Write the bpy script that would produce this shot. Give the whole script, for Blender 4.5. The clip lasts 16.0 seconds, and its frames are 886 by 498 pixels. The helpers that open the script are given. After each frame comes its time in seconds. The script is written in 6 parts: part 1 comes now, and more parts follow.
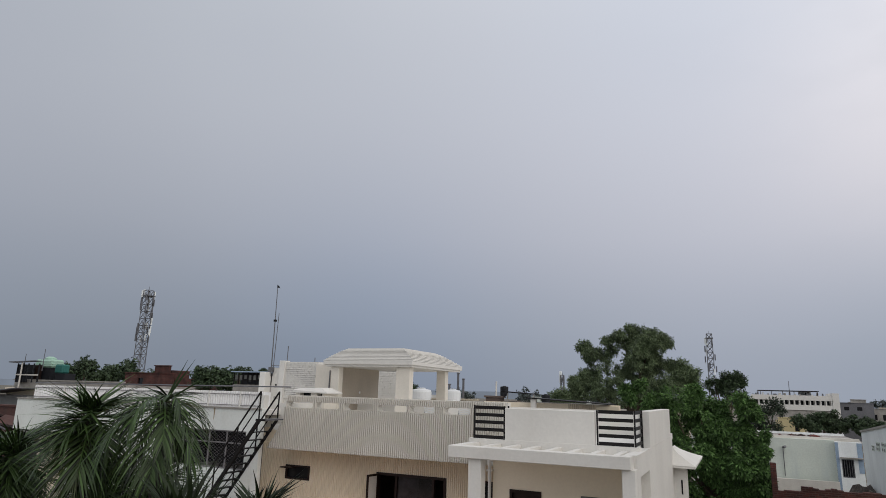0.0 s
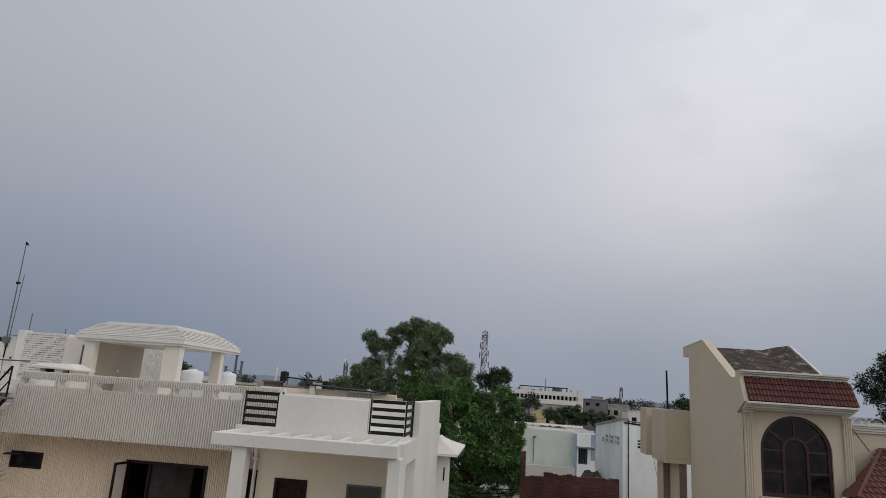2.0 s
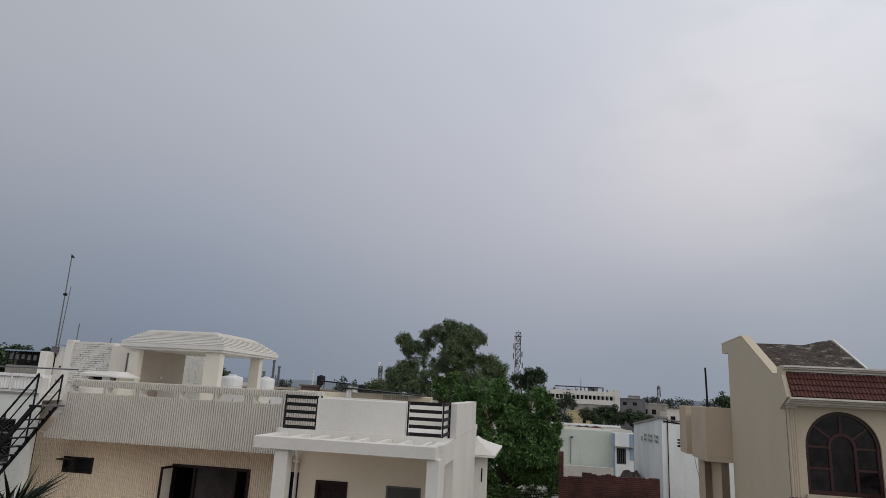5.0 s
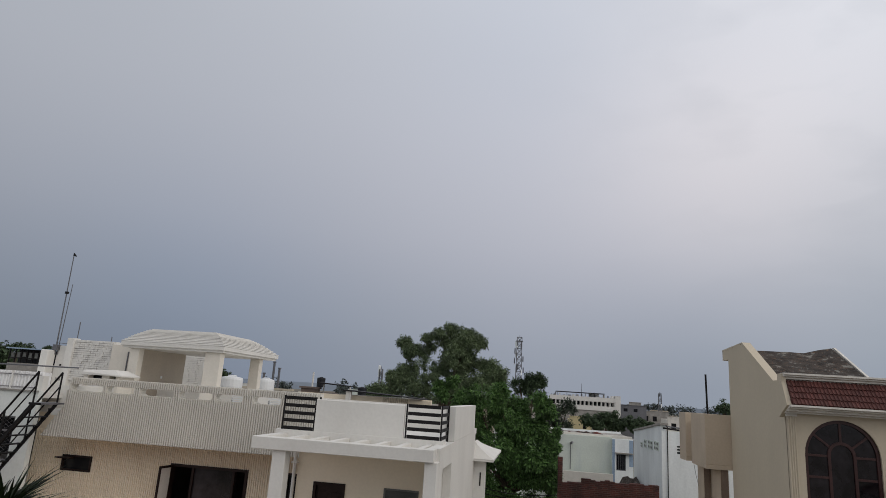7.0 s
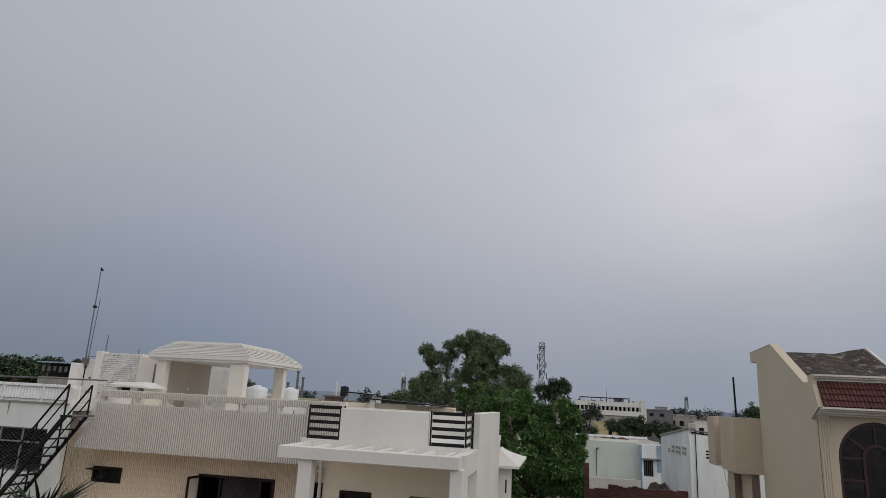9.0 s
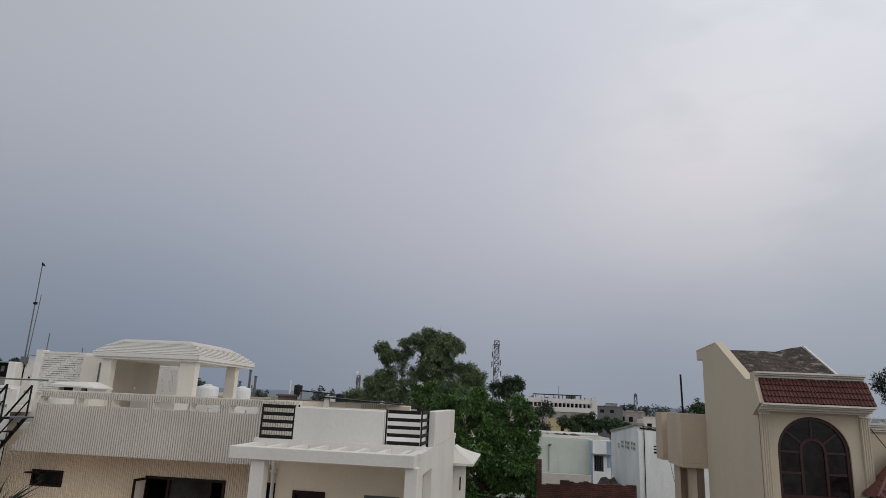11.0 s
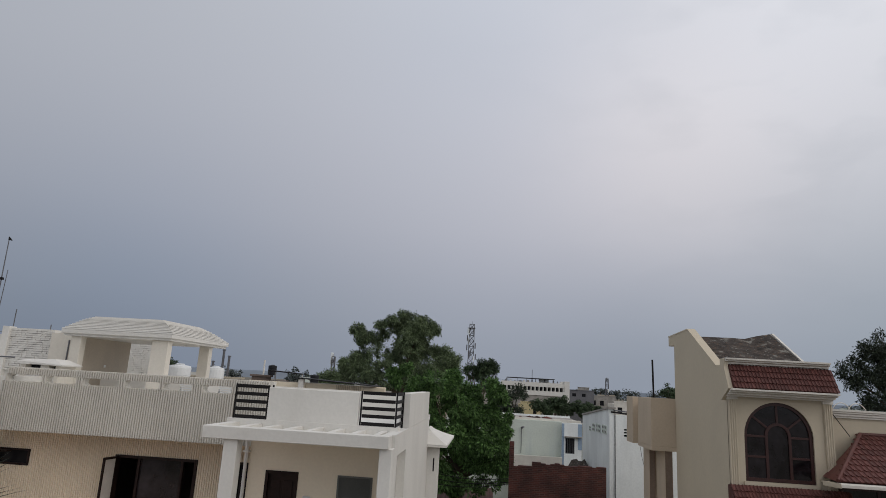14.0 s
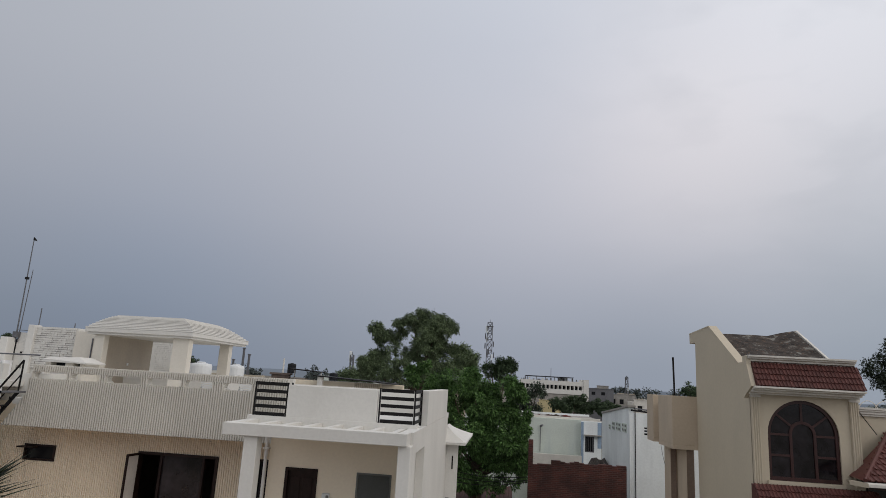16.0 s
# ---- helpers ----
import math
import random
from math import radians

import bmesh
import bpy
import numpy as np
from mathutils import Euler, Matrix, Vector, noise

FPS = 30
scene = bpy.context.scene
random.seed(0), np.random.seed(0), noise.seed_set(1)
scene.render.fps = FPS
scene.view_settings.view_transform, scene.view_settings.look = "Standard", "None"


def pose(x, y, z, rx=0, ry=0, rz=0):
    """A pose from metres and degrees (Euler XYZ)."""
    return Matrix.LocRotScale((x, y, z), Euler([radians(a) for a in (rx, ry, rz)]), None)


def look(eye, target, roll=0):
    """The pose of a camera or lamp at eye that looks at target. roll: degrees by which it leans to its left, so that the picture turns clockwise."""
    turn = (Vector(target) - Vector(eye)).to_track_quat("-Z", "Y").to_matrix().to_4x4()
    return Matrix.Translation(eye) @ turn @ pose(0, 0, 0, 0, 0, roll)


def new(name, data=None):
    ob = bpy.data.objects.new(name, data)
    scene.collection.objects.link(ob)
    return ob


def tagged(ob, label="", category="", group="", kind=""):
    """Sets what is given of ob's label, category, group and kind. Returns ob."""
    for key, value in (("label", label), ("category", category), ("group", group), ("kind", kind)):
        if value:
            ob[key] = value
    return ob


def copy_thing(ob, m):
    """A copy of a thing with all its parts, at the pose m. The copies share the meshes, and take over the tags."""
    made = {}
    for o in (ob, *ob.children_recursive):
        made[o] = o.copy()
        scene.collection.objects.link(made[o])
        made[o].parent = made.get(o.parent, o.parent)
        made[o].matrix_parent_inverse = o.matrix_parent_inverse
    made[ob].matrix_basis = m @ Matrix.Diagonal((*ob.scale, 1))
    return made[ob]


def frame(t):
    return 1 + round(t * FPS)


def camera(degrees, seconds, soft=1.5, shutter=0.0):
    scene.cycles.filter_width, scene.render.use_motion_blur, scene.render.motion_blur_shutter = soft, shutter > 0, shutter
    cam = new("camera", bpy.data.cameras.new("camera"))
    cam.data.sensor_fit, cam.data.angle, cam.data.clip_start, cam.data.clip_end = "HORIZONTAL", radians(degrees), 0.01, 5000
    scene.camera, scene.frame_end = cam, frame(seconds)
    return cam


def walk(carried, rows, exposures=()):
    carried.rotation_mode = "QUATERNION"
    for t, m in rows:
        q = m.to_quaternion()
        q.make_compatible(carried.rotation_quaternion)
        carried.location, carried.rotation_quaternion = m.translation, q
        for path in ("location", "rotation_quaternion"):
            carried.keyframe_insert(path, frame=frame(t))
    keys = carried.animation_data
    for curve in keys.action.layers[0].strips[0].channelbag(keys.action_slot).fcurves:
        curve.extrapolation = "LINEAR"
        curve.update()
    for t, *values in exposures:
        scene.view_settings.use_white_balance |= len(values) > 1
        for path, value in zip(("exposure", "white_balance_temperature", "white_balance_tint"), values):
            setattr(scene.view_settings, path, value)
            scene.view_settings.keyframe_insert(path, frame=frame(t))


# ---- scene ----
cam = camera(71.31, 16.0, soft=0.8)
EYE = 8.7
ROWS = [
    (0.0, -0.058, -0.154, 0.014, 24.64, 13.17, -1.64),
    (0.5, 0.027, -0.246, -0.005, 18.37, 12.59, -1.12),
    (1.0, -0.001, -0.124, -0.009, 10.61, 10.52, -0.92),
    (1.5, -0.051, 0.085, 0.032, 7.12, 8.55, -3.03),
    (2.0, 0.014, 0.115, 0.054, 5.16, 12.95, -3.87),
    (2.5, 0.093, 0.086, 0.040, 2.61, 13.62, -2.72),
    (3.0, 0.078, 0.069, 0.015, 9.94, 13.90, -3.44),
    (3.5, 0.070, 0.207, 0.010, 15.18, 14.23, -2.34),
    (4.0, -0.006, 0.063, 0.014, 14.63, 13.78, -2.61),
    (4.5, -0.025, 0.001, 0.036, 11.28, 13.24, -2.79),
    (4.7, -0.025, 0.001, 0.034, 8.71, 12.95, -2.61),
    (6.8, 0.022, 0.008, 0.008, 7.54, 13.22, -3.66),
    (7.0, 0.026, 0.008, 0.006, 8.32, 13.29, -3.73),
    (7.5, 0.055, -0.043, -0.004, 9.97, 13.35, -3.29),
    (8.0, 0.014, 0.051, -0.000, 10.44, 13.33, -3.03),
    (8.2, 0.010, 0.040, 0.000, 10.65, 13.39, -2.85),
    (10.3, -0.003, -0.076, -0.012, 9.16, 14.43, -2.17),
    (10.5, -0.004, -0.088, -0.013, 8.61, 14.06, -1.57),
    (11.0, -0.015, -0.030, 0.007, 6.32, 13.82, -2.56),
    (11.5, -0.017, -0.075, -0.005, 3.36, 13.52, -3.24),
    (12.0, -0.043, 0.055, 0.002, 3.53, 12.67, -2.70),
    (12.5, -0.012, -0.008, -0.012, 4.03, 12.69, -2.92),
    (13.0, 0.008, -0.047, -0.009, 4.16, 12.40, -2.43),
    (13.5, 0.003, -0.014, 0.012, 4.11, 12.31, -2.29),
    (14.0, -0.050, 0.019, -0.001, 3.99, 12.38, -3.22),
    (14.5, 0.011, 0.040, 0.014, 4.07, 12.53, -3.01),
    (15.0, 0.000, 0.000, -0.006, 3.72, 12.53, -2.97),
    (15.5, -0.024, -0.017, -0.009, 3.83, 12.38, -3.03),
    (16.0, -0.048, 0.064, -0.026, 5.66, 12.15, -3.23),
]
walk(cam, [(t, pose(x, y, EYE + z, 90 + pitch, roll, yaw)) for t, x, y, z, yaw, pitch, roll in ROWS],
     [(0.0, 0.14), (0.6, 0.08), (1.5, 0.07), (2.5, -0.07), (3.2, -0.13), (4.0, -0.04), (4.5, -0.03), (8.0, -0.02), (12.0, -0.04), (14.0, -0.05), (16.0, 0.0)])

# ---- world and light ----
world = bpy.data.worlds.new("sky")
scene.world = world
world.use_nodes = True
wn, wl = world.node_tree.nodes, world.node_tree.links
wn.clear()
SUN_EL, SUN_AZ = radians(32), radians(119)


def wnode(kind, **kw):
    n = wn.new(kind)
    for k, v in kw.items():
        n.inputs[k].default_value = v
    return n


w_out = wnode("ShaderNodeOutputWorld")
w_bg = wnode("ShaderNodeBackground", Strength=1.0)
w_sky = wn.new("ShaderNodeTexSky")
w_sky.sky_type, w_sky.sun_disc, w_sky.sun_elevation, w_sky.sun_rotation = "NISHITA", False, SUN_EL, SUN_AZ
w_sky.dust_density, w_sky.air_density = 4.0, 1.0
w_tc = wn.new("ShaderNodeTexCoord")


def w_math(op, a, b=None, clamp=False):
    n = wn.new("ShaderNodeMath")
    n.operation, n.use_clamp = op, clamp
    for i, v in enumerate((a, b)):
        if v is None:
            continue
        if isinstance(v, (int, float)):
            n.inputs[i].default_value = v
        else:
            wl.new(v, n.inputs[i])
    return n.outputs[0]


def w_dot(direction):
    n = wn.new("ShaderNodeVectorMath")
    n.operation = "DOT_PRODUCT"
    wl.new(w_tc.outputs["Generated"], n.inputs[0])
    n.inputs[1].default_value = Vector(direction).normalized()
    return n.outputs["Value"]


def w_ramp(fac, stops):
    n = wn.new("ShaderNodeValToRGB")
    n.color_ramp.interpolation = "B_SPLINE"
    while len(n.color_ramp.elements) < len(stops):
        n.color_ramp.elements.new(0.5)
    for e, (p, c) in zip(n.color_ramp.elements, stops):
        e.position, e.color = p, (*c, 1)
    wl.new(fac, n.inputs[0])
    return n.outputs[0]


def w_mix(kind, fac, a, b):
    n = wn.new("ShaderNodeMixRGB")
    n.blend_type = kind
    for i, v in enumerate((fac, a, b)):
        if isinstance(v, (int, float)):
            n.inputs[i].default_value = v
        elif isinstance(v, tuple):
            n.inputs[i].default_value = (*v, 1)
        else:
            wl.new(v, n.inputs[i])
    return n.outputs[0]


# cloud deck: darker and bluer low over the horizon, brighter towards the veiled sun
rise = w_dot((0, 0, 1))
deck = w_ramp(rise, [(0.0, (0.268, 0.302, 0.358)), (0.10, (0.294, 0.327, 0.387)), (0.24, (0.43, 0.445, 0.495)),
                     (0.42, (0.535, 0.55, 0.595)), (0.62, (0.57, 0.595, 0.635)), (1.0, (0.85, 0.86, 0.88))])
side = w_math("MULTIPLY_ADD", w_dot((0.94, 0.30, 0.12)), 0.5)
side_c = w_ramp(side, [(0.0, (0.86, 0.86, 0.87)), (0.10, (0.48, 0.49, 0.50)), (0.16, (0.345, 0.355, 0.37)), (0.30, (0.368, 0.38, 0.400)), (0.50, (0.472, 0.474, 0.488)), (0.68, (0.587, 0.576, 0.584)), (0.82, (0.66, 0.642, 0.645)), (1.0, (0.80, 0.77, 0.73))])
side_c = w_mix("MULTIPLY", 1.0, side_c, (2.0, 2.0, 2.0))
cloud = w_mix("MULTIPLY", 1.0, deck, side_c)


def w_lobe(az, el, width, colour):
    """A soft patch of the cloud deck round a heading (degrees, clockwise from +y) and height, multiplied into the deck."""
    az, el = radians(az), radians(el)
    d = w_dot((math.sin(az) * math.cos(el), math.cos(az) * math.cos(el), math.sin(el)))
    f = w_math("POWER", w_math("MAXIMUM", d, 0.0), 1.0 / (1.0 - math.cos(radians(width))))
    return w_mix("MIX", f, (1.0, 1.0, 1.0), colour)


for az, el, width, colour in ((16, 20, 11, (1.14, 1.10, 1.06)), (34, 6, 14, (0.78, 0.82, 0.83)), (-32, 5, 12, (0.93, 0.97, 1.02)),
                              (-2, 34, 14, (0.93, 0.955, 0.985)), (13, 3, 9, (0.87, 0.89, 0.90)), (27, 30, 10, (1.02, 1.03, 1.04)), (-50, 22, 16, (1.08, 1.07, 1.05))):
    cloud = w_mix("MULTIPLY", 1.0, cloud, w_lobe(az, el, width, colour))


def w_wisps(scale, stretch, low, high):
    """Slow variation of the deck between two brightness limits."""
    m = wn.new("ShaderNodeMapping")
    m.inputs["Scale"].default_value = (1.0, 1.0, stretch)
    wl.new(w_tc.outputs["Generated"], m.inputs[0])
    n = wnode("ShaderNodeTexNoise", Scale=scale, Detail=4.0, Roughness=0.45, Distortion=0.2)
    wl.new(m.outputs[0], n.inputs["Vector"])
    return w_ramp(n.outputs["Fac"], [(0.25, low), (0.5, (1.0, 1.0, 1.0)), (0.75, high)])


cloud = w_mix("MULTIPLY", 1.0, cloud, w_wisps(1.6, 2.0, (0.955, 0.96, 0.97), (1.04, 1.038, 1.03)))
# broken wisps towards the bright side, high up
patch = w_math("POWER", w_math("MAXIMUM", w_dot((0.42, 0.78, 0.46)), 0.0), 22.0)
cloud = w_mix("MULTIPLY", 1.0, cloud, w_mix("MIX", patch, (1.0, 1.0, 1.0), w_wisps(6.5, 2.2, (0.86, 0.875, 0.885), (1.10, 1.10, 1.09))))
back = w_ramp(w_math("MULTIPLY_ADD", w_dot((0.3, -1.0, 0.22)), 0.5), [(0.0, (0.25, 0.25, 0.25)), (0.55, (0.25, 0.25, 0.25)), (0.8, (0.33, 0.323, 0.31)), (1.0, (0.40, 0.39, 0.37))])
back = w_mix("MULTIPLY", 1.0, back, (4.0, 4.0, 4.0))
for n in wn:
    if n.type == "MATH" and n.operation == "MULTIPLY_ADD":
        n.inputs[2].default_value = 0.5
cloud = w_mix("MULTIPLY", 1.0, cloud, back)
sky_dim = w_mix("MULTIPLY", 1.0, w_sky.outputs[0], (0.07, 0.07, 0.07))
wl.new(w_mix("MIX", 0.94, sky_dim, cloud), w_bg.inputs["Color"])
wl.new(w_bg.outputs[0], w_out.inputs[0])

sun = new("sun", bpy.data.lights.new("sun", "SUN"))
sun.data.energy, sun.data.angle, sun.data.color = 0.42, radians(40), (1.0, 0.95, 0.88)
sun.matrix_world = look((18, -10, 13), (0, 0, 0))

# ---- materials ----


def material(name, col, rough=0.7, var=0.12, scale=1.2, fine=18.0, bump=0.15, metal=0.0, dirt=None, dirt_amt=0.0, streak=False, rand=0.0, spec=0.4):
    m = bpy.data.materials.new(name)
    m.use_nodes = True
    nd, ln = m.node_tree.nodes, m.node_tree.links
    b = nd["Principled BSDF"]
    b.inputs["Roughness"].default_value = rough
    b.inputs["Metallic"].default_value = metal
    b.inputs["Specular IOR Level"].default_value = spec
    tc = nd.new("ShaderNodeTexCoord")
    src = tc.outputs["Object"]
    big = nd.new("ShaderNodeTexNoise")
    big.inputs["Scale"].default_value, big.inputs["Detail"].default_value = scale, 6
    sm = nd.new("ShaderNodeTexNoise")
    sm.inputs["Scale"].default_value, sm.inputs["Detail"].default_value = fine, 4
    ln.new(src, big.inputs["Vector"])
    ln.new(src, sm.inputs["Vector"])

    def mixer(kind, fac, a, c):
        n = nd.new("ShaderNodeMixRGB")
        n.blend_type = kind
        for i, v in enumerate((fac, a, c)):
            if isinstance(v, (int, float)):
                n.inputs[i].default_value = v
            elif isinstance(v, tuple):
                n.inputs[i].default_value = (*v, 1)
            else:
                ln.new(v, n.inputs[i])
        return n.outputs[0]

    def ramp(fac, lo, hi, a=0.3, c=0.7):
        n = nd.new("ShaderNodeValToRGB")
        n.color_ramp.elements[0].position, n.color_ramp.elements[1].position = a, c
        n.color_ramp.elements[0].color, n.color_ramp.elements[1].color = (lo, lo, lo, 1), (hi, hi, hi, 1)
        ln.new(fac, n.inputs[0])
        return n.outputs[0]

    c = mixer("MULTIPLY", 1.0, tuple(col), ramp(big.outputs["Fac"], 1 - var, 1 + var * 0.5))
    c = mixer("MULTIPLY", 1.0, c, ramp(sm.outputs["Fac"], 1 - var * 0.5, 1 + var * 0.4))
    if dirt:
        dn = nd.new("ShaderNodeTexNoise")
        dn.inputs["Scale"].default_value, dn.inputs["Detail"].default_value, dn.inputs["Roughness"].default_value = 1.0, 8, 0.65
        mp = nd.new("ShaderNodeMapping")
        mp.inputs["Scale"].default_value = (1.1, 1.1, 0.22) if streak else ((4.0, 4.0, 4.0) if dirt_amt > 0.9 else (1.3, 1.3, 1.3))
        ln.new(src, mp.inputs[0])
        ln.new(mp.outputs[0], dn.inputs["Vector"])
        c = mixer("MIX", ramp(dn.outputs["Fac"], 0.0, dirt_amt, 0.48, 0.75), c, tuple(dirt))
    if rand:
        oi = nd.new("ShaderNodeObjectInfo")
        c = mixer("MULTIPLY", 1.0, c, ramp(oi.outputs["Random"], 1 - rand, 1 + rand * 0.5, 0.0, 1.0))
    ln.new(c, b.inputs["Base Color"])
    if bump:
        bp = nd.new("ShaderNodeBump")
        bp.inputs["Strength"].default_value, bp.inputs["Distance"].default_value = bump, 0.02
        ln.new(sm.outputs["Fac"], bp.inputs["Height"])
        ln.new(bp.outputs[0], b.inputs["Normal"])
    return m


def glass_mat(name, col, rough=0.08):
    m = bpy.data.materials.new(name)
    m.use_nodes = True
    b = m.node_tree.nodes["Principled BSDF"]
    b.inputs["Base Color"].default_value = (*col, 1)
    b.inputs["Roughness"].default_value = rough
    b.inputs["Specular IOR Level"].default_value = 0.25
    return m


M_WHITE = material("white_paint", (0.695, 0.675, 0.632), 0.75, 0.07, 0.5, 14, 0.1, dirt=(0.55, 0.52, 0.47), dirt_amt=0.22, streak=True)
M_RIBW = material("ribbed_white", (0.635, 0.612, 0.555), 0.7, 0.08, 0.6, 14, 0.1, dirt=(0.5, 0.47, 0.42), dirt_amt=0.25, streak=True)
M_CREAM = material("cream_paint", (0.80, 0.705, 0.555), 0.75, 0.07, 0.6, 16, 0.1, dirt=(0.55, 0.44, 0.32), dirt_amt=0.2, streak=True)
M_PORCH = material("pale_cream_paint", (0.88, 0.78, 0.62), 0.75, 0.05, 0.5, 14, 0.08, dirt=(0.66, 0.55, 0.42), dirt_amt=0.15, streak=True)
M_BEIGE = material("beige_paint", (0.535, 0.465, 0.355), 0.8, 0.06, 0.35, 12, 0.12, dirt=(0.42, 0.37, 0.29), dirt_amt=0.22, streak=True)
M_TANBOX = material("tan_paint", (0.53, 0.435, 0.33), 0.8, 0.08, 0.6, 12, 0.15, dirt=(0.33, 0.27, 0.21), dirt_amt=0.35, streak=True)
M_MOULD = material("stone_moulding", (0.68, 0.645, 0.585), 0.7, 0.1, 1.5, 18, 0.1, dirt=(0.4, 0.36, 0.31), dirt_amt=0.3)
M_REDTILE = material("red_clay_tile", (0.128, 0.042, 0.034), 0.6, 0.25, 1.5, 20, 0.2, dirt=(0.09, 0.04, 0.035), dirt_amt=0.5, rand=0.3)
M_BLACK = material("black_iron", (0.011, 0.010, 0.010), 0.6, 0.3, 4, 30, 0.05, spec=0.22)
M_DARKWOOD = material("dark_wood", (0.022, 0.012, 0.0095), 0.5, 0.3, 3, 25, 0.1, spec=0.22)
M_BROWNFRAME = material("brown_frame", (0.043, 0.0150, 0.0130), 0.45, 0.3, 3, 25, 0.08)
M_GLASS = glass_mat("dark_glass", (0.012, 0.012, 0.014))
# strong blotches and bluish tint in the base colour imitate reflections on the panes
M_GLASS2 = material("painted_reflection_glass", (0.021, 0.018, 0.021), 0.12, 0.9, 0.9, 4, 0.0, spec=0.42)
# curtain brown, also used on room shells as painted indoor darkness
M_CURTAIN_ROOM = material("curtain_and_unlit_room", (0.045, 0.030, 0.029), 0.9, 0.3, 2, 12, 0.3)
M_GREYPANEL = material("grey_shutter", (0.16, 0.165, 0.155), 0.6, 0.12, 2, 20, 0.1)
M_OFFWHITE = material("off_white_paint", (0.70, 0.655, 0.575), 0.75, 0.08, 0.6, 14, 0.1, dirt=(0.52, 0.47, 0.40), dirt_amt=0.3, streak=True)
M_CONC = material("concrete", (0.34, 0.32, 0.29), 0.9, 0.25, 0.8, 10, 0.4, dirt=(0.12, 0.11, 0.10), dirt_amt=0.5)
M_BRICK = material("red_brick", (0.125, 0.034, 0.026), 0.9, 0.3, 1.2, 14, 0.4, dirt=(0.05, 0.022, 0.02), dirt_amt=0.5, rand=0.35)
M_PALEGREEN = material("pale_green_wash", (0.66, 0.71, 0.64), 0.85, 0.14, 0.35, 10, 0.2, dirt=(0.44, 0.50, 0.52), dirt_amt=0.6, streak=True)
M_PALEWHITE = material("pale_white_wash", (0.86, 0.89, 0.88), 0.85, 0.1, 0.4, 10, 0.2, dirt=(0.4, 0.42, 0.42), dirt_amt=0.3, streak=True)
M_TILE_A = material("terracotta_tile", (0.33, 0.195, 0.145), 0.5, 0.12, 2, 20, 0.05, rand=0.15)
M_TILE_B = material("cream_tile", (0.60, 0.485, 0.405), 0.5, 0.10, 2, 20, 0.05, rand=0.12)
M_GROUND = material("dusty_ground", (0.16, 0.14, 0.11), 0.95, 0.35, 0.05, 3, 0.3, dirt=(0.06, 0.085, 0.04), dirt_amt=0.7)
M_STEEL = material("grey_steel", (0.15, 0.15, 0.16), 0.5, 0.2, 3, 20, 0.05, metal=0.4)
M_WTANK = material("white_plastic", (0.72, 0.73, 0.73), 0.5, 0.06, 1, 10, 0.03)
# black tank plastic, also the painted darkness inside openings
M_BTANK_GAP = material("black_plastic_and_gap_dark", (0.014, 0.015, 0.018), 0.55, 0.1, 1, 10, 0.03, spec=0.25)
M_SCREEN = material("grey_beige_paint", (0.50, 0.435, 0.355), 0.85, 0.1, 0.6, 12, 0.12, dirt=(0.36, 0.32, 0.28), dirt_amt=0.3, streak=True)
M_PALMBARK = material("dark_palm_bark", (0.035, 0.03, 0.024), 0.95, 0.4, 3, 14, 0.6)
M_BARK = material("bark", (0.11, 0.085, 0.06), 0.95, 0.35, 2, 12, 0.6)


def leaf_material(name, col, var=0.45, rough=0.6, spec=0.3):
    m = material(name, col, rough, 0.25, 0.6, 5, 0.0, spec=spec)
    nd, ln = m.node_tree.nodes, m.node_tree.links
    b = nd["Principled BSDF"]
    g = nd.new("ShaderNodeNewGeometry")
    r = nd.new("ShaderNodeValToRGB")
    r.color_ramp.elements[0].color, r.color_ramp.elements[1].color = (1 - var, 1 - var, 1 - var, 1), (1 + var, 1 + var, 1 + var * 0.6, 1)
    ln.new(g.outputs["Random Per Island"], r.inputs[0])
    x = nd.new("ShaderNodeMixRGB")
    x.blend_type = "MULTIPLY"
    x.inputs[0].default_value = 1.0
    ln.new(b.inputs["Base Color"].links[0].from_socket, x.inputs[1])
    ln.new(r.outputs[0], x.inputs[2])
    ln.new(x.outputs[0], b.inputs["Base Color"])
    return m


def lichen_material(name):
    """Blackened concrete with brown moss and pale lichen in blotches."""
    m = material(name, (0.062, 0.046, 0.036), 0.95, 0.8, 3.4, 26, 0.9)
    nd, ln = m.node_tree.nodes, m.node_tree.links
    b = nd["Principled BSDF"]
    tc = nd.new("ShaderNodeTexCoord")
    col = b.inputs["Base Color"].links[0].from_socket
    for scale, lo, hi, amt, shade in ((1.7, 0.46, 0.62, 0.85, (0.030, 0.026, 0.024)), (3.4, 0.57, 0.63, 0.7, (0.25, 0.24, 0.21)), (11.0, 0.60, 0.66, 0.7, (0.30, 0.29, 0.26)), (9.0, 0.56, 0.66, 0.7, (0.16, 0.085, 0.045))):
        n = nd.new("ShaderNodeTexNoise")
        n.inputs["Scale"].default_value, n.inputs["Detail"].default_value, n.inputs["Roughness"].default_value = scale, 8, 0.7
        ln.new(tc.outputs["Object"], n.inputs["Vector"])
        r = nd.new("ShaderNodeValToRGB")
        r.color_ramp.elements[0].position, r.color_ramp.elements[1].position = lo, hi
        r.color_ramp.elements[1].color = (amt, amt, amt, 1)
        ln.new(n.outputs["Fac"], r.inputs[0])
        x = nd.new("ShaderNodeMixRGB")
        x.inputs[2].default_value = (*shade, 1)
        ln.new(r.outputs[0], x.inputs[0])
        ln.new(col, x.inputs[1])
        col = x.outputs[0]
    ln.new(col, b.inputs["Base Color"])
    return m


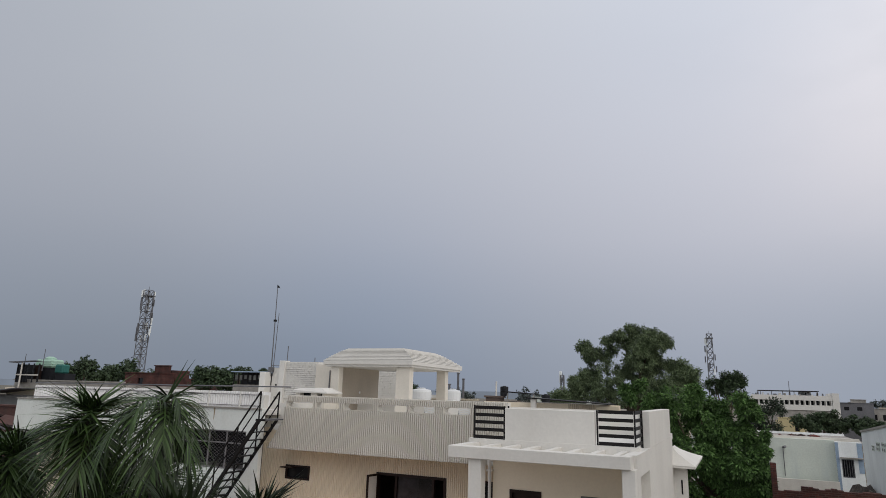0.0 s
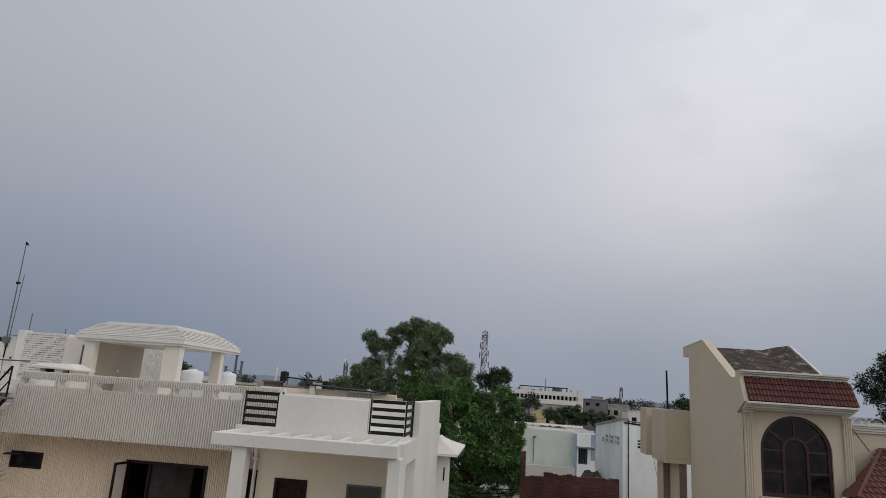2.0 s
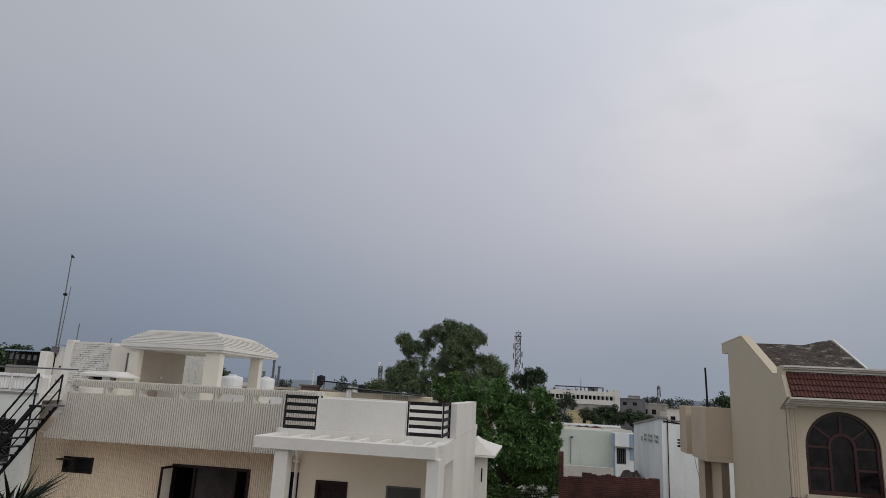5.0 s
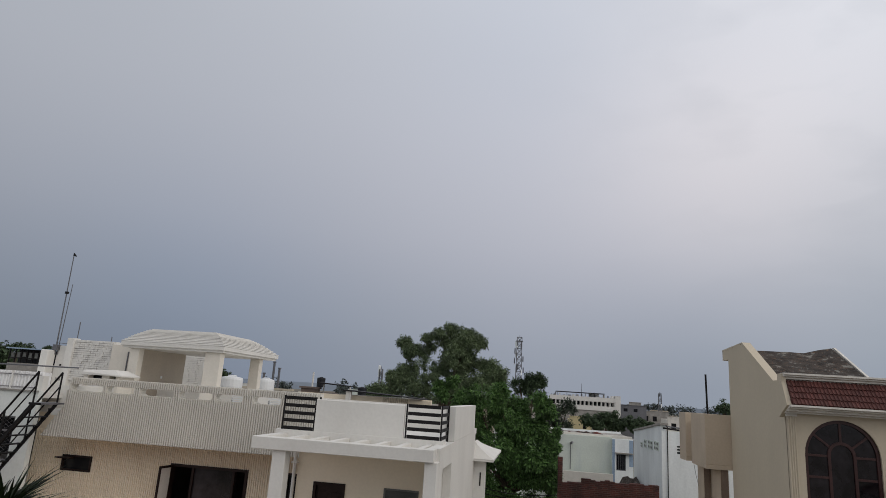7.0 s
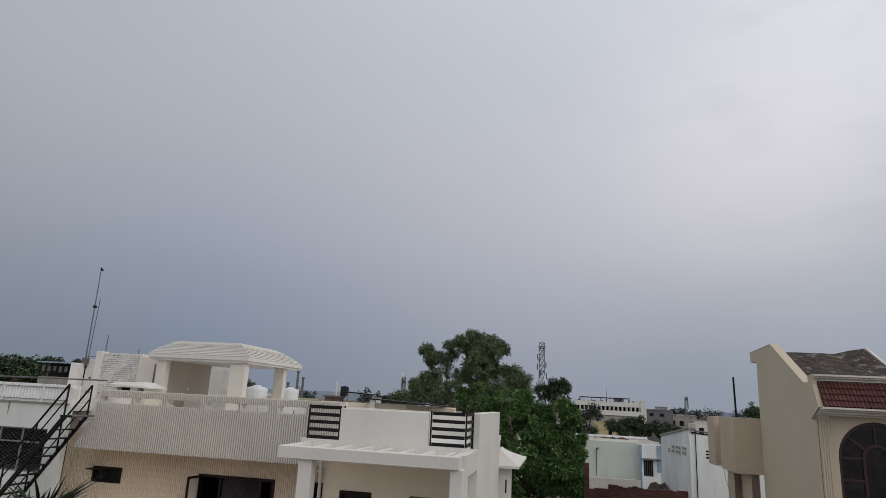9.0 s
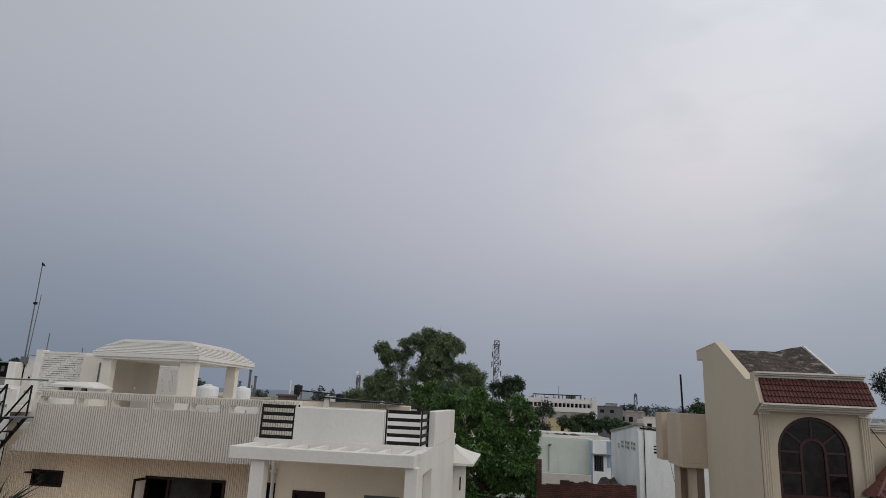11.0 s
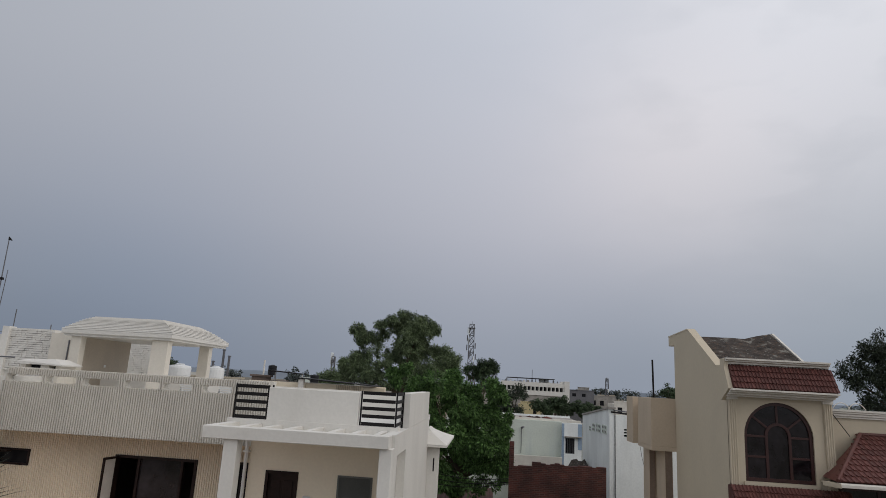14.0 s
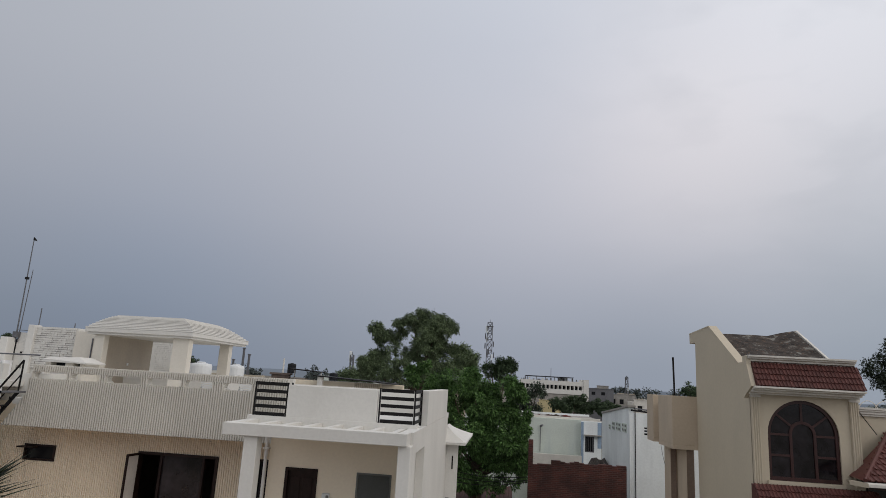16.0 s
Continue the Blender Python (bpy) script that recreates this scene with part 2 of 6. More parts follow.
M_MOSSY = lichen_material("mossy_concrete")
M_LEAF = leaf_material("bright_leaf", (0.084, 0.160, 0.052), 0.7)
M_LEAF_D = leaf_material("dark_leaf", (0.050, 0.078, 0.040))
M_LEAF_T = leaf_material("tall_leaf", (0.132, 0.176, 0.100), 0.6)
M_LEAF_R = leaf_material("deep_leaf", (0.034, 0.046, 0.030), 0.5)
M_LEAF_G = leaf_material("grey_leaf", (0.040, 0.058, 0.038))
M_PALM = leaf_material("palm_leaf", (0.034, 0.062, 0.020), 0.95, 0.42, 0.3)
# darkened copy of the palm leaf: backlit shade put into its colour
M_PALM_BACKLIT = leaf_material("backlit_palm_leaf", (0.013, 0.022, 0.009), 0.8, 0.5, 0.2)
M_PALM_DRY = leaf_material("dry_palm_leaf", (0.07, 0.085, 0.03), 0.5, 0.5, 0.4)

# ---- helpers of this scene ----


def mesh_from(name, bm, mat):
    me = bpy.data.meshes.new(name)
    bmesh.ops.recalc_face_normals(bm, faces=bm.faces)
    bm.to_mesh(me)
    bm.free()
    me.materials.append(mat)
    return me


def thing(name, label, category, at=(0, 0, 0), kind="", group=""):
    e = new(name)
    e.location = at
    return tagged(e, label, category, group, kind)


def part(name, bm, mat, parent, label="", kind=""):
    ob = new(name, mesh_from(name, bm, mat))
    ob.parent = parent
    if parent is not None:
        off = Vector((0, 0, 0))
        p = parent
        while p is not None:
            off += p.location
            p = p.parent
        ob.data.transform(Matrix.Translation(-off))
    if label or kind:
        tagged(ob, label, kind=kind)
    return ob


def solo(name, bm, mat, label, category, kind="", group=""):
    return tagged(new(name, mesh_from(name, bm, mat)), label, category, group, kind)


def box(x0, x1, y0, y1, z0, z1, bm=None, bevel=0.0):
    bm = bm or bmesh.new()
    vs = [bm.verts.new((x, y, z)) for z in (z0, z1) for y in (y0, y1) for x in (x0, x1)]
    fs = [bm.faces.new([vs[i] for i in f]) for f in ((0, 2, 3, 1), (4, 5, 7, 6), (0, 1, 5, 4), (2, 6, 7, 3), (0, 4, 6, 2), (1, 3, 7, 5))]
    if bevel:
        es = list({e for f in fs for e in f.edges})
        bmesh.ops.bevel(bm, geom=es, offset=bevel, segments=1, affect="EDGES")
    return bm


def prism(outline, axis, a, b, bm=None):
    """A solid from an outline of (u, v): axis y: u=x, v=z; axis x: u=y, v=z; axis z: u=x, v=y."""
    bm = bm or bmesh.new()

    def at(u, v, w):
        return (u, w, v) if axis == "y" else (w, u, v) if axis == "x" else (u, v, w)
    lo = [bm.verts.new(at(u, v, a)) for u, v in outline]
    hi = [bm.verts.new(at(u, v, b)) for u, v in outline]
    n = len(outline)
    bm.faces.new(lo)
    bm.faces.new(hi[::-1])
    for i in range(n):
        bm.faces.new((lo[i], lo[(i + 1) % n], hi[(i + 1) % n], hi[i]))
    return bm


def tube(p, q, r0, r1=None, seg=8, bm=None):
    bm = bm or bmesh.new()
    p, q = Vector(p), Vector(q)
    r1 = r0 if r1 is None else r1
    m = (q - p).to_track_quat("Z", "Y").to_matrix()
    rings = []
    for c, r in ((p, r0), (q, r1)):
        rings.append([bm.verts.new(c + m @ Vector((r * math.cos(2 * math.pi * i / seg), r * math.sin(2 * math.pi * i / seg), 0))) for i in range(seg)])
    for i in range(seg):
        bm.faces.new((rings[0][i], rings[0][(i + 1) % seg], rings[1][(i + 1) % seg], rings[1][i]))
    bm.faces.new(rings[0][::-1])
    bm.faces.new(rings[1])
    return bm


def lathe(profile, at=(0, 0, 0), seg=20, bm=None):
    bm = bm or bmesh.new()
    rings = [[bm.verts.new((at[0] + r * math.cos(2 * math.pi * i / seg), at[1] + r * math.sin(2 * math.pi * i / seg), at[2] + z)) for i in range(seg)] for r, z in profile]
    for a, b in zip(rings, rings[1:]):
        for i in range(seg):
            bm.faces.new((a[i], a[(i + 1) % seg], b[(i + 1) % seg], b[i]))
    bm.faces.new(rings[0][::-1])
    bm.faces.new(rings[-1])
    return bm


def ribs(x0, x1, z0, z1, y, pitch, depth, holes=(), bm=None, top=None):
    """Vertical half-round ribs standing proud of a wall at y, facing -y."""
    bm = bm or bmesh.new()
    n = int((x1 - x0) / pitch)
    for i in range(n):
        xa, xb = x0 + i * pitch + pitch * 0.2, x0 + (i + 1) * pitch - pitch * 0.2
        spans = [(z0, z1)]
        for h in holes:
            if h[0] < xb and h[1] > xa:
                spans = [s for lo, hi in spans for s in ((lo, min(hi, h[2])), (max(lo, h[3]), hi)) if s[1] - s[0] > 0.02]
        for lo, hi in spans:
            v = [bm.verts.new(c) for c in ((xa, y, lo), (xa + pitch * 0.12, y - depth, lo), (xb - pitch * 0.12, y - depth, lo), (xb, y, lo),
                                           (xa, y, hi), (xa + pitch * 0.12, y - depth, hi), (xb - pitch * 0.12, y - depth, hi), (xb, y, hi))]
            for f in ((0, 1, 5, 4), (1, 2, 6, 5), (2, 3, 7, 6), (0, 3, 2, 1), (4, 5, 6, 7)):
                bm.faces.new([v[k] for k in f])
    return bm


def frame_y(x0, x1, z0, z1, y0, y1, w, bm=None):
    bm = bm or bmesh.new()
    box(x0, x0 + w, y0, y1, z0, z1, bm)
    box(x1 - w, x1, y0, y1, z0, z1, bm)
    box(x0 + w, x1 - w, y0, y1, z0, z0 + w, bm)
    box(x0 + w, x1 - w, y0, y1, z1 - w, z1, bm)
    return bm


# ---- ground ----
bm = bmesh.new()
bmesh.ops.create_grid(bm, x_segments=40, y_segments=40, size=2400)
ground = solo("ground", bm, M_GROUND, "dusty town ground between the houses, with patches of green", "ground", "structure")

# ---- the white house ----
TERRACE, ROOF = 3.6, 7.4
FACADE, FASCIA = 20.4, 19.15
house = thing("white_house", "white and cream two-storey house with ribbed walls and a tiled terrace", "house")
WIN_S, WIN_B = (-16.11, -14.99, 5.34, 5.86), (-12.02, -9.26, 4.32, 5.88)
WIN_C = (-7.93, -7.1, 4.66, 5.9)
OPENINGS = [WIN_S, WIN_B, WIN_C]


def solid_wall_y(x0, x1, z0, z1, y0, y1, holes):
    """One welded wall with holes cut right through it."""
    bm = bmesh.new()
    xs = sorted({x0, x1, *(v for h in holes for v in h[:2])})
    zs = sorted({z0, z1, *(v for h in holes for v in h[2:4])})
    full = {}
    for i in range(len(xs) - 1):
        for k in range(len(zs) - 1):
            cx, cz = (xs[i] + xs[i + 1]) / 2, (zs[k] + zs[k + 1]) / 2
            full[i, k] = not any(h[0] < cx < h[1] and h[2] < cz < h[3] for h in holes)
    vert = {}

    def v(i, k, s):
        if (i, k, s) not in vert:
            vert[i, k, s] = bm.verts.new((xs[i], (y0, y1)[s], zs[k]))
        return vert[i, k, s]
    for (i, k), on in full.items():
        if not on:
            continue
        bm.faces.new((v(i, k, 0), v(i + 1, k, 0), v(i + 1, k + 1, 0), v(i, k + 1, 0)))
        bm.faces.new((v(i, k, 1), v(i, k + 1, 1), v(i + 1, k + 1, 1), v(i + 1, k, 1)))
        for di, dk, a, b in ((-1, 0, (i, k), (i, k + 1)), (1, 0, (i + 1, k + 1), (i + 1, k)), (0, -1, (i + 1, k), (i, k)), (0, 1, (i, k + 1), (i + 1, k + 1))):
            if not full.get((i + di, k + dk)):
                bm.faces.new((v(*a, 0), v(*b, 0), v(*b, 1), v(*a, 1)))
    return bm


part("wall", solid_wall_y(-17.35, -6.3, 0, 7.2, FACADE, FACADE + 0.25, OPENINGS), M_CREAM, house, "cream plaster wall behind fine vertical ribs")
part("ribbing", ribs(-17.33, -6.4, TERRACE + 0.13, 6.62, FACADE, 0.077, 0.036, OPENINGS), M_CREAM, house, "fine cream vertical ribs", "stuff")
# dark rooms behind the openings: indoor shade is put into the shell colour
part("room_back", box(-17.2, -6.4, FACADE + 2.6, FACADE + 2.7, 3.6, 7.2), M_CURTAIN_ROOM, house)
part("room_floor", box(-17.2, -6.4, FACADE + 0.25, FACADE + 2.6, 3.5, 3.58), M_CURTAIN_ROOM, house)

w = part("window", frame_y(WIN_S[0], WIN_S[1], WIN_S[2], WIN_S[3], FACADE - 0.05, FACADE + 0.1, 0.06), M_DARKWOOD, house, "small dark ventilator window")
part("pane", box(WIN_S[0] + 0.06, WIN_S[1] - 0.06, FACADE + 0.03, FACADE + 0.05, WIN_S[2] + 0.06, WIN_S[3] - 0.06), M_GLASS, w)
part("open_sash", box(WIN_S[0] - 0.06, WIN_S[0] + 0.5, FACADE - 0.34, FACADE - 0.04, WIN_S[3] - 0.1, WIN_S[3] - 0.06), M_DARKWOOD, w)
w = part("window", frame_y(WIN_B[0], WIN_B[1], WIN_B[2], WIN_B[3], FACADE - 0.07, FACADE + 0.12, 0.085), M_DARKWOOD, house, "wide dark-framed window with one casement open")
part("pane", box(-11.21, WIN_B[1] - 0.5, FACADE + 0.04, FACADE + 0.06, WIN_B[2] + 0.08, WIN_B[3] - 0.08), M_GLASS2, w)
part("mullion", box(-11.26, -11.18, FACADE - 0.03, FACADE + 0.1, WIN_B[2] + 0.085, WIN_B[3] - 0.085), M_DARKWOOD, w)
part("mullion", box(-9.80, -9.72, FACADE - 0.03, FACADE + 0.1, WIN_B[2] + 0.085, WIN_B[3] - 0.085), M_DARKWOOD, w)
part("curtain", prism([(-11.15 + 0.07 * i, FACADE + 0.22 + (0.05 if i % 2 else 0.0)) for i in range(20)] + [(-9.82, FACADE + 0.32), (-11.15, FACADE + 0.32)], "z", 4.42, 5.8), M_CURTAIN_ROOM, w)
# casement swung out on its left hinge
cas = frame_y(0, 0.62, 4.36, 5.84, -0.025, 0.025, 0.07)
cas.transform(Matrix.Translation((WIN_B[0] + 0.08, FACADE - 0.08, 0)) @ Matrix.Rotation(radians(-97), 4, "Z"))
part("open_casement", cas, M_DARKWOOD, w)
cas = box(0.07, 0.55, -0.006, 0.006, 4.43, 5.77)
cas.transform(Matrix.Translation((WIN_B[0] + 0.08, FACADE - 0.08, 0)) @ Matrix.Rotation(radians(-97), 4, "Z"))
part("casement_pane", cas, M_MOULD, w)
w = part("window", frame_y(WIN_C[0], WIN_C[1], WIN_C[2], WIN_C[3], FACADE - 0.04, FACADE + 0.1, 0.07), M_DARKWOOD, house)
part("pane", box(WIN_C[0] + 0.07, WIN_C[1] - 0.07, FACADE + 0.03, FACADE + 0.05, WIN_C[2] + 0.07, WIN_C[3] - 0.07), M_GLASS, w)

# hanging ribbed fascia with a row of slots in the parapet
RIM = [(-15.27, -14.12), (-13.99, -12.98), (-12.75, -11.57), (-11.38, -10.24), (-10.11, -9.19), (-8.81, -7.9)]
part("fascia", prism([(-15.50, 7.5), (-16.12, 6.54), (-6.62, 6.54), (-6.62, 8.05), (-15.38, 8.05)], "y", FASCIA, FASCIA + 0.15), M_RIBW, house, "tall white ribbed fascia hanging below the roof edge")
part("coping", box(-15.33, -6.62, FASCIA, FASCIA + 0.24, 8.26, 8.49), M_RIBW, house)
edges = [-15.35] + [v for s in RIM for v in s] + [-6.62]
for a, b in zip(edges[0::2], edges[1::2]):
    part("pier", prism([(a - 0.10, 8.05), (b + 0.10, 8.05), (b, 8.11), (b, 8.20), (b + 0.06, 8.26), (a - 0.06, 8.26), (a, 8.20), (a, 8.11)], "y", FASCIA + 0.004, FASCIA + 0.236), M_RIBW, house)
for k, (a, b) in enumerate(zip(edges[0::2], edges[1::2])):
    part("pier_ribbing", ribs(a - 0.03, b + 0.03 if k < 6 else b, 8.05, 8.27, FASCIA + 0.004, 0.079, 0.055), M_RIBW, house, "", "stuff")
bm = ribs(-15.45, -6.65, 6.56, 8.05, FASCIA, 0.079, 0.055)
ribs(-15.33, -6.65, 8.27, 8.48, FASCIA, 0.079, 0.055, bm=bm)
for i in range(7):
    ribs(-16.1 + 0.095 * i, -16.005 + 0.095 * i + 0.001, 6.56, 6.60 + 0.15 * i, FASCIA, 0.095, 0.06, bm=bm)
part("fascia_ribbing", bm, M_RIBW, house, "even white vertical ribs", "stuff")
part("eave_soffit", box(-16.05, -6.62, FASCIA + 0.15, FACADE, 6.62, 6.74), M_CREAM, house)
part("parapet_side", box(-15.36, -15.21, FASCIA + 0.15, 22.0, ROOF, 8.2), M_WHITE, house)
part("roof", box(-16.0, -2.45, FASCIA + 0.15, 27.5, 7.2, ROOF), M_WHITE, house)
part("roof_corner", box(-17.3, -16.0, 20.66, 27.5, 7.2, ROOF), M_WHITE, house)

# porch: canopy with rafters, columns, door wall
CZ0, CZ1 = 7.15, 7.44
part("canopy_beam", box(-6.78, -2.28, 14.9, 15.18, CZ0, CZ1, bevel=0.012), M_WHITE, house)
part("canopy_side_beam", box(-2.50, -2.28, 15.18, 17.8, CZ0, CZ1 - 0.003), M_WHITE, house)
part("canopy_side_beam", box(-6.78, -6.56, 15.18, 17.8, CZ0, CZ1 - 0.003), M_WHITE, house)
part("canopy_slab", box(-6.56, -2.50, 15.18, 17.8, CZ0 + 0.01, 7.29), M_WHITE, house)
for i in range(7):
    x = -6.05 + i * 0.555
    part("rafter", box(x, x + 0.13, 15.18, 16.55, 7.29, CZ1 - 0.006, bevel=0.006), M_WHITE, house)
part("column", box(-6.26, -5.92, 15.0, 15.34, TERRACE, CZ0, bevel=0.012), M_WHITE, house)
part("column", box(-2.50, -2.2, 15.0, 15.4, TERRACE - 3.6, CZ0, bevel=0.012), M_WHITE, house)
DOOR = (-6.1, -5.17, 3.75, 6.1)
SHUT = (-4.06, -3.08, 4.72, 6.09)
part("porch_wall", solid_wall_y(-6.62, -2.45, 0, 7.2, 17.8, 18.02, [DOOR, SHUT]), M_PORCH, house, "smooth cream porch wall")
d = part("door", frame_y(DOOR[0], DOOR[1], DOOR[2], DOOR[3], 17.77, 17.95, 0.08), M_DARKWOOD, house, "dark brown panelled wooden door")
part("door_leaf", box(DOOR[0] + 0.08, DOOR[1] - 0.08, 17.86, 17.9, DOOR[2], DOOR[3] - 0.08), M_DARKWOOD, d)
for z0, z1 in ((3.95, 4.8), (4.95, 5.85)):
    for x0 in (-5.95, -5.6):
        part("door_panel", box(x0, x0 + 0.28, 17.845, 17.86, z0, z1, bevel=0.008), M_DARKWOOD, d)
s = part("shutter_window", frame_y(SHUT[0], SHUT[1], SHUT[2], SHUT[3], 17.78, 17.9, 0.05), M_GREYPANEL, house, "grey louvred shutter window")
for i in range(26):
    z = SHUT[2] + 0.06 + i * 0.0485
    part("slat", prism([(17.80, z), (17.815, z), (17.85, z + 0.045), (17.835, z + 0.045)], "x", SHUT[0] + 0.05, SHUT[1] - 0.05), M_GREYPANEL, s)
part("shutter_back", box(SHUT[0] + 0.05, SHUT[1] - 0.05, 17.87, 17.89, SHUT[2] + 0.05, SHUT[3] - 0.05), M_GREYPANEL, s)
part("meter_box", box(-4.98, -4.77, 17.70, 17.8, 5.32, 5.49, bevel=0.015), M_WTANK, house, "small white electric switch box")
part("meter_window", box(-4.86, -4.79, 17.69, 17.70, 5.36, 5.45), M_GREYPANEL, house)
part("drain_pipe", tube((-6.68, 17.7, 3.6), (-6.68, 17.7, 7.1), 0.05), M_WHITE, house, "white plastic drain pipe")
part("pipe_bracket", box(-6.76, -6.60, 17.62, 17.8, 6.55, 6.60), M_WHITE, house)
part("pipe_bend", tube((-6.68, 17.7, 6.85), (-6.45, 17.72, 6.95), 0.05), M_WHITE, house)


def side_wall(x0, x1, y0, y1, z0, z1, hole):
    bm = solid_wall_y(y0, y1, z0, z1, x0, x1, hole)
    bm.transform(Matrix(((0, 1, 0, 0), (1, 0, 0, 0), (0, 0, 1, 0), (0, 0, 0, 1))))
    return bm


part("side_wall", side_wall(-2.42, -2.2, 15.4, 24.4, 0, 7.44, [(15.85, 17.65, 5.5, 6.92)]), M_WHITE, house, "white side wall with an open hatch into the porch")
part("hatch_panel", box(-2.47, -2.425, 15.6, 17.78, 5.3, 7.1), M_WHITE, house)
part("side_parapet", box(-2.48, -2.2, 18.0, 23.9, 7.44, 8.40, bevel=0.01), M_WHITE, house)
part("parapet", box(-5.86, -3.40, 16.6, 16.78, 7.40, 8.37, bevel=0.01), M_WHITE, house, "plain white parapet block over the canopy")
part("parapet_foot", box(-6.9, -2.3, 16.56, 16.95, 7.30, 7.53), M_WHITE, house)
part("roof_front", box(-6.9, -2.42, 16.78, 19.3, 7.2, 7.42), M_WHITE, house)
part("rear_parapet", box(-15.3, -2.5, 24.0, 24.2, ROOF, 8.27), M_WHITE, house)

# bay on the far side of the house
part("bay_wall", box(-2.2, -1.78, 24.4, 25.0, 0, 6.40), M_WHITE, house)
part("bay_slit", box(-1.97, -1.92, 24.385, 24.40, 5.50, 5.98), M_GLASS, house)
part("bay_slit", box(-2.14, -2.02, 24.385, 24.40, 3.2, 4.5), M_CONC, house)
# flared hood: each course rises in a hollow curve from the eave to the wall
HOOD = [(0.0, 0.0), (0.17, 0.075), (0.34, 0.16), (0.51, 0.25), (0.68, 0.35), (0.85, 0.46), (1.0, 0.58)]


def hood_ring(t, z, drop=0.0):
    x1, ya, yb = -1.44 - 0.78 * t, 24.05 + 0.5 * t, 28.9 - 3.6 * t
    return [(-2.22, ya, z - drop), (x1 - 0.02, ya, z - drop), (x1, yb, z - drop), (-2.22, yb, z - drop)]


def ring_solid(lo, hi):
    bm = bmesh.new()
    a, b = [bm.verts.new(c) for c in lo], [bm.verts.new(c) for c in hi]
    for i in range(4):
        j = (i + 1) % 4
        bm.faces.new((a[i], a[j], b[j], b[i]))
    bm.faces.new(a[::-1])
    bm.faces.new(b)
    return bm


part("bay_roof", ring_solid(hood_ring(0, 6.40), hood_ring(0, 6.48)), M_WHITE, house, "small flared white hood roof")
for (ta, za), (tb, zb) in zip(HOOD, HOOD[1:]):
    part("hood_course", ring_solid(hood_ring(ta - 0.02, 6.484 + za), hood_ring(min(tb, 0.98), 6.48 + zb + 0.02)), M_WHITE, house)


def rail_panel(name, x0, x1, y0, y1, z0, z1, bars=5):
    r = thing(name, "black iron railing of flat horizontal bars on the white roof edge", "railing", (x0, y0, z0), group="roof corner railings")
    for x, y in ((x0, y0), (x1, y0)):
        part("post", box(x - 0.02, x + 0.02, y - 0.02, y + 0.02, z0, z1), M_BLACK, r)
    for i in range(bars):
        z = z0 + 0.1 + i * (z1 - z0 - 0.1) / (bars - 1)
        part("bar", box(x0 + 0.03, x1 - 0.03, y0 - 0.012, y0 + 0.012, z - 0.096, z - 0.006, bevel=0.006), M_BLACK, r)
    return r


r1 = rail_panel("railing", -6.75, -5.86, 16.62, 17.8, 7.53, 8.42)
part("post", box(-5.97, -5.93, 17.2, 17.24, 7.5, 8.42), M_BLACK, r1)
r2 = rail_panel("railing", -3.34, -2.40, 16.66, 18.0, 7.53, 8.42)
for i in range(5):
    z = 7.63 + i * 0.1975
    part("side_bar", box(-2.412, -2.388, 16.69, 17.98, z - 0.096, z - 0.006, bevel=0.006), M_BLACK, r2)
part("post", box(-2.43, -2.37, 17.90, 17.96, 7.44, 8.42), M_BLACK, r2)

# rooftop: pavilion
pav = thing("rooftop_pavilion", "white rooftop pavilion with a tiled mansard roof on square columns", "pavilion", (-13.7, 24.3, ROOF))
EX0, EX1, EY0, EY1, EZ = -15.82, -11.6, 22.0, 27.0, 9.78
part("ceiling_slab", box(EX0 + 0.04, EX1 - 0.04, EY0 + 0.04, EY1 - 0.04, EZ - 0.08, EZ), M_WHITE, pav)
part("eave", box(EX0 - 0.03, EX1 + 0.03, EY0 - 0.03, EY1 + 0.03, EZ, EZ + 0.15, bevel=0.012), M_WHITE, pav)


def hip_course(k, n):
    """One overlapping course of the mansard roof, the k-th of n."""
    def inset(u):
        return 1.05 * u, 0.57 * (0.55 * math.sin(u * math.pi / 2) + 0.45 * u)
    a, za = inset(k / n)
    b, zb = inset((k + 1) / n)
    bm = bmesh.new()
    z0 = EZ + 0.15
    lo = [(EX0 + a * 0.6 - 0.03, EY0 + a - 0.03), (EX1 - a + 0.03, EY0 + a - 0.03), (EX1 - a + 0.03, EY1 - a + 0.03), (EX0 + a * 0.6 - 0.03, EY1 - a + 0.03)]
    hi = [(EX0 + b * 0.6, EY0 + b), (EX1 - b, EY0 + b), (EX1 - b, EY1 - b), (EX0 + b * 0.6, EY1 - b)]
    v0 = [bm.verts.new((x, y, z0 + za + 0.006)) for x, y in lo]
    v1 = [bm.verts.new((x, y, z0 + za + 0.04)) for x, y in lo]
    v2 = [bm.verts.new((x, y, z0 + zb)) for x, y in hi]
    for i in range(4):
        j = (i + 1) % 4
        bm.faces.new((v0[i], v0[j], v1[j], v1[i]))
        bm.faces.new((v1[i], v1[j], v2[j], v2[i]))
    bm.faces.new(v2)
    bm.faces.new(v0[::-1])
    return bm


for k in range(11):
    part("roof_course", hip_course(k, 11), M_WHITE, pav)
for x, y, w in ((-15.52, 22.15, 0.38), (-12.4, 22.15, 0.63), (-12.26, 25.7, 0.44)):
    part("column", box(x, x + w, y, y + 0.32, ROOF, EZ - 0.08, bevel=0.012), M_OFFWHITE, pav)
part("screen_wall", box(-15.70, -15.52, 22.47, 26.1, ROOF, EZ - 0.08), M_SCREEN, pav, "plain grey-beige screen wall")
part("switch", box(-15.52, -15.50, 24.4, 24.5, 8.6, 8.7), M_WTANK, pav)


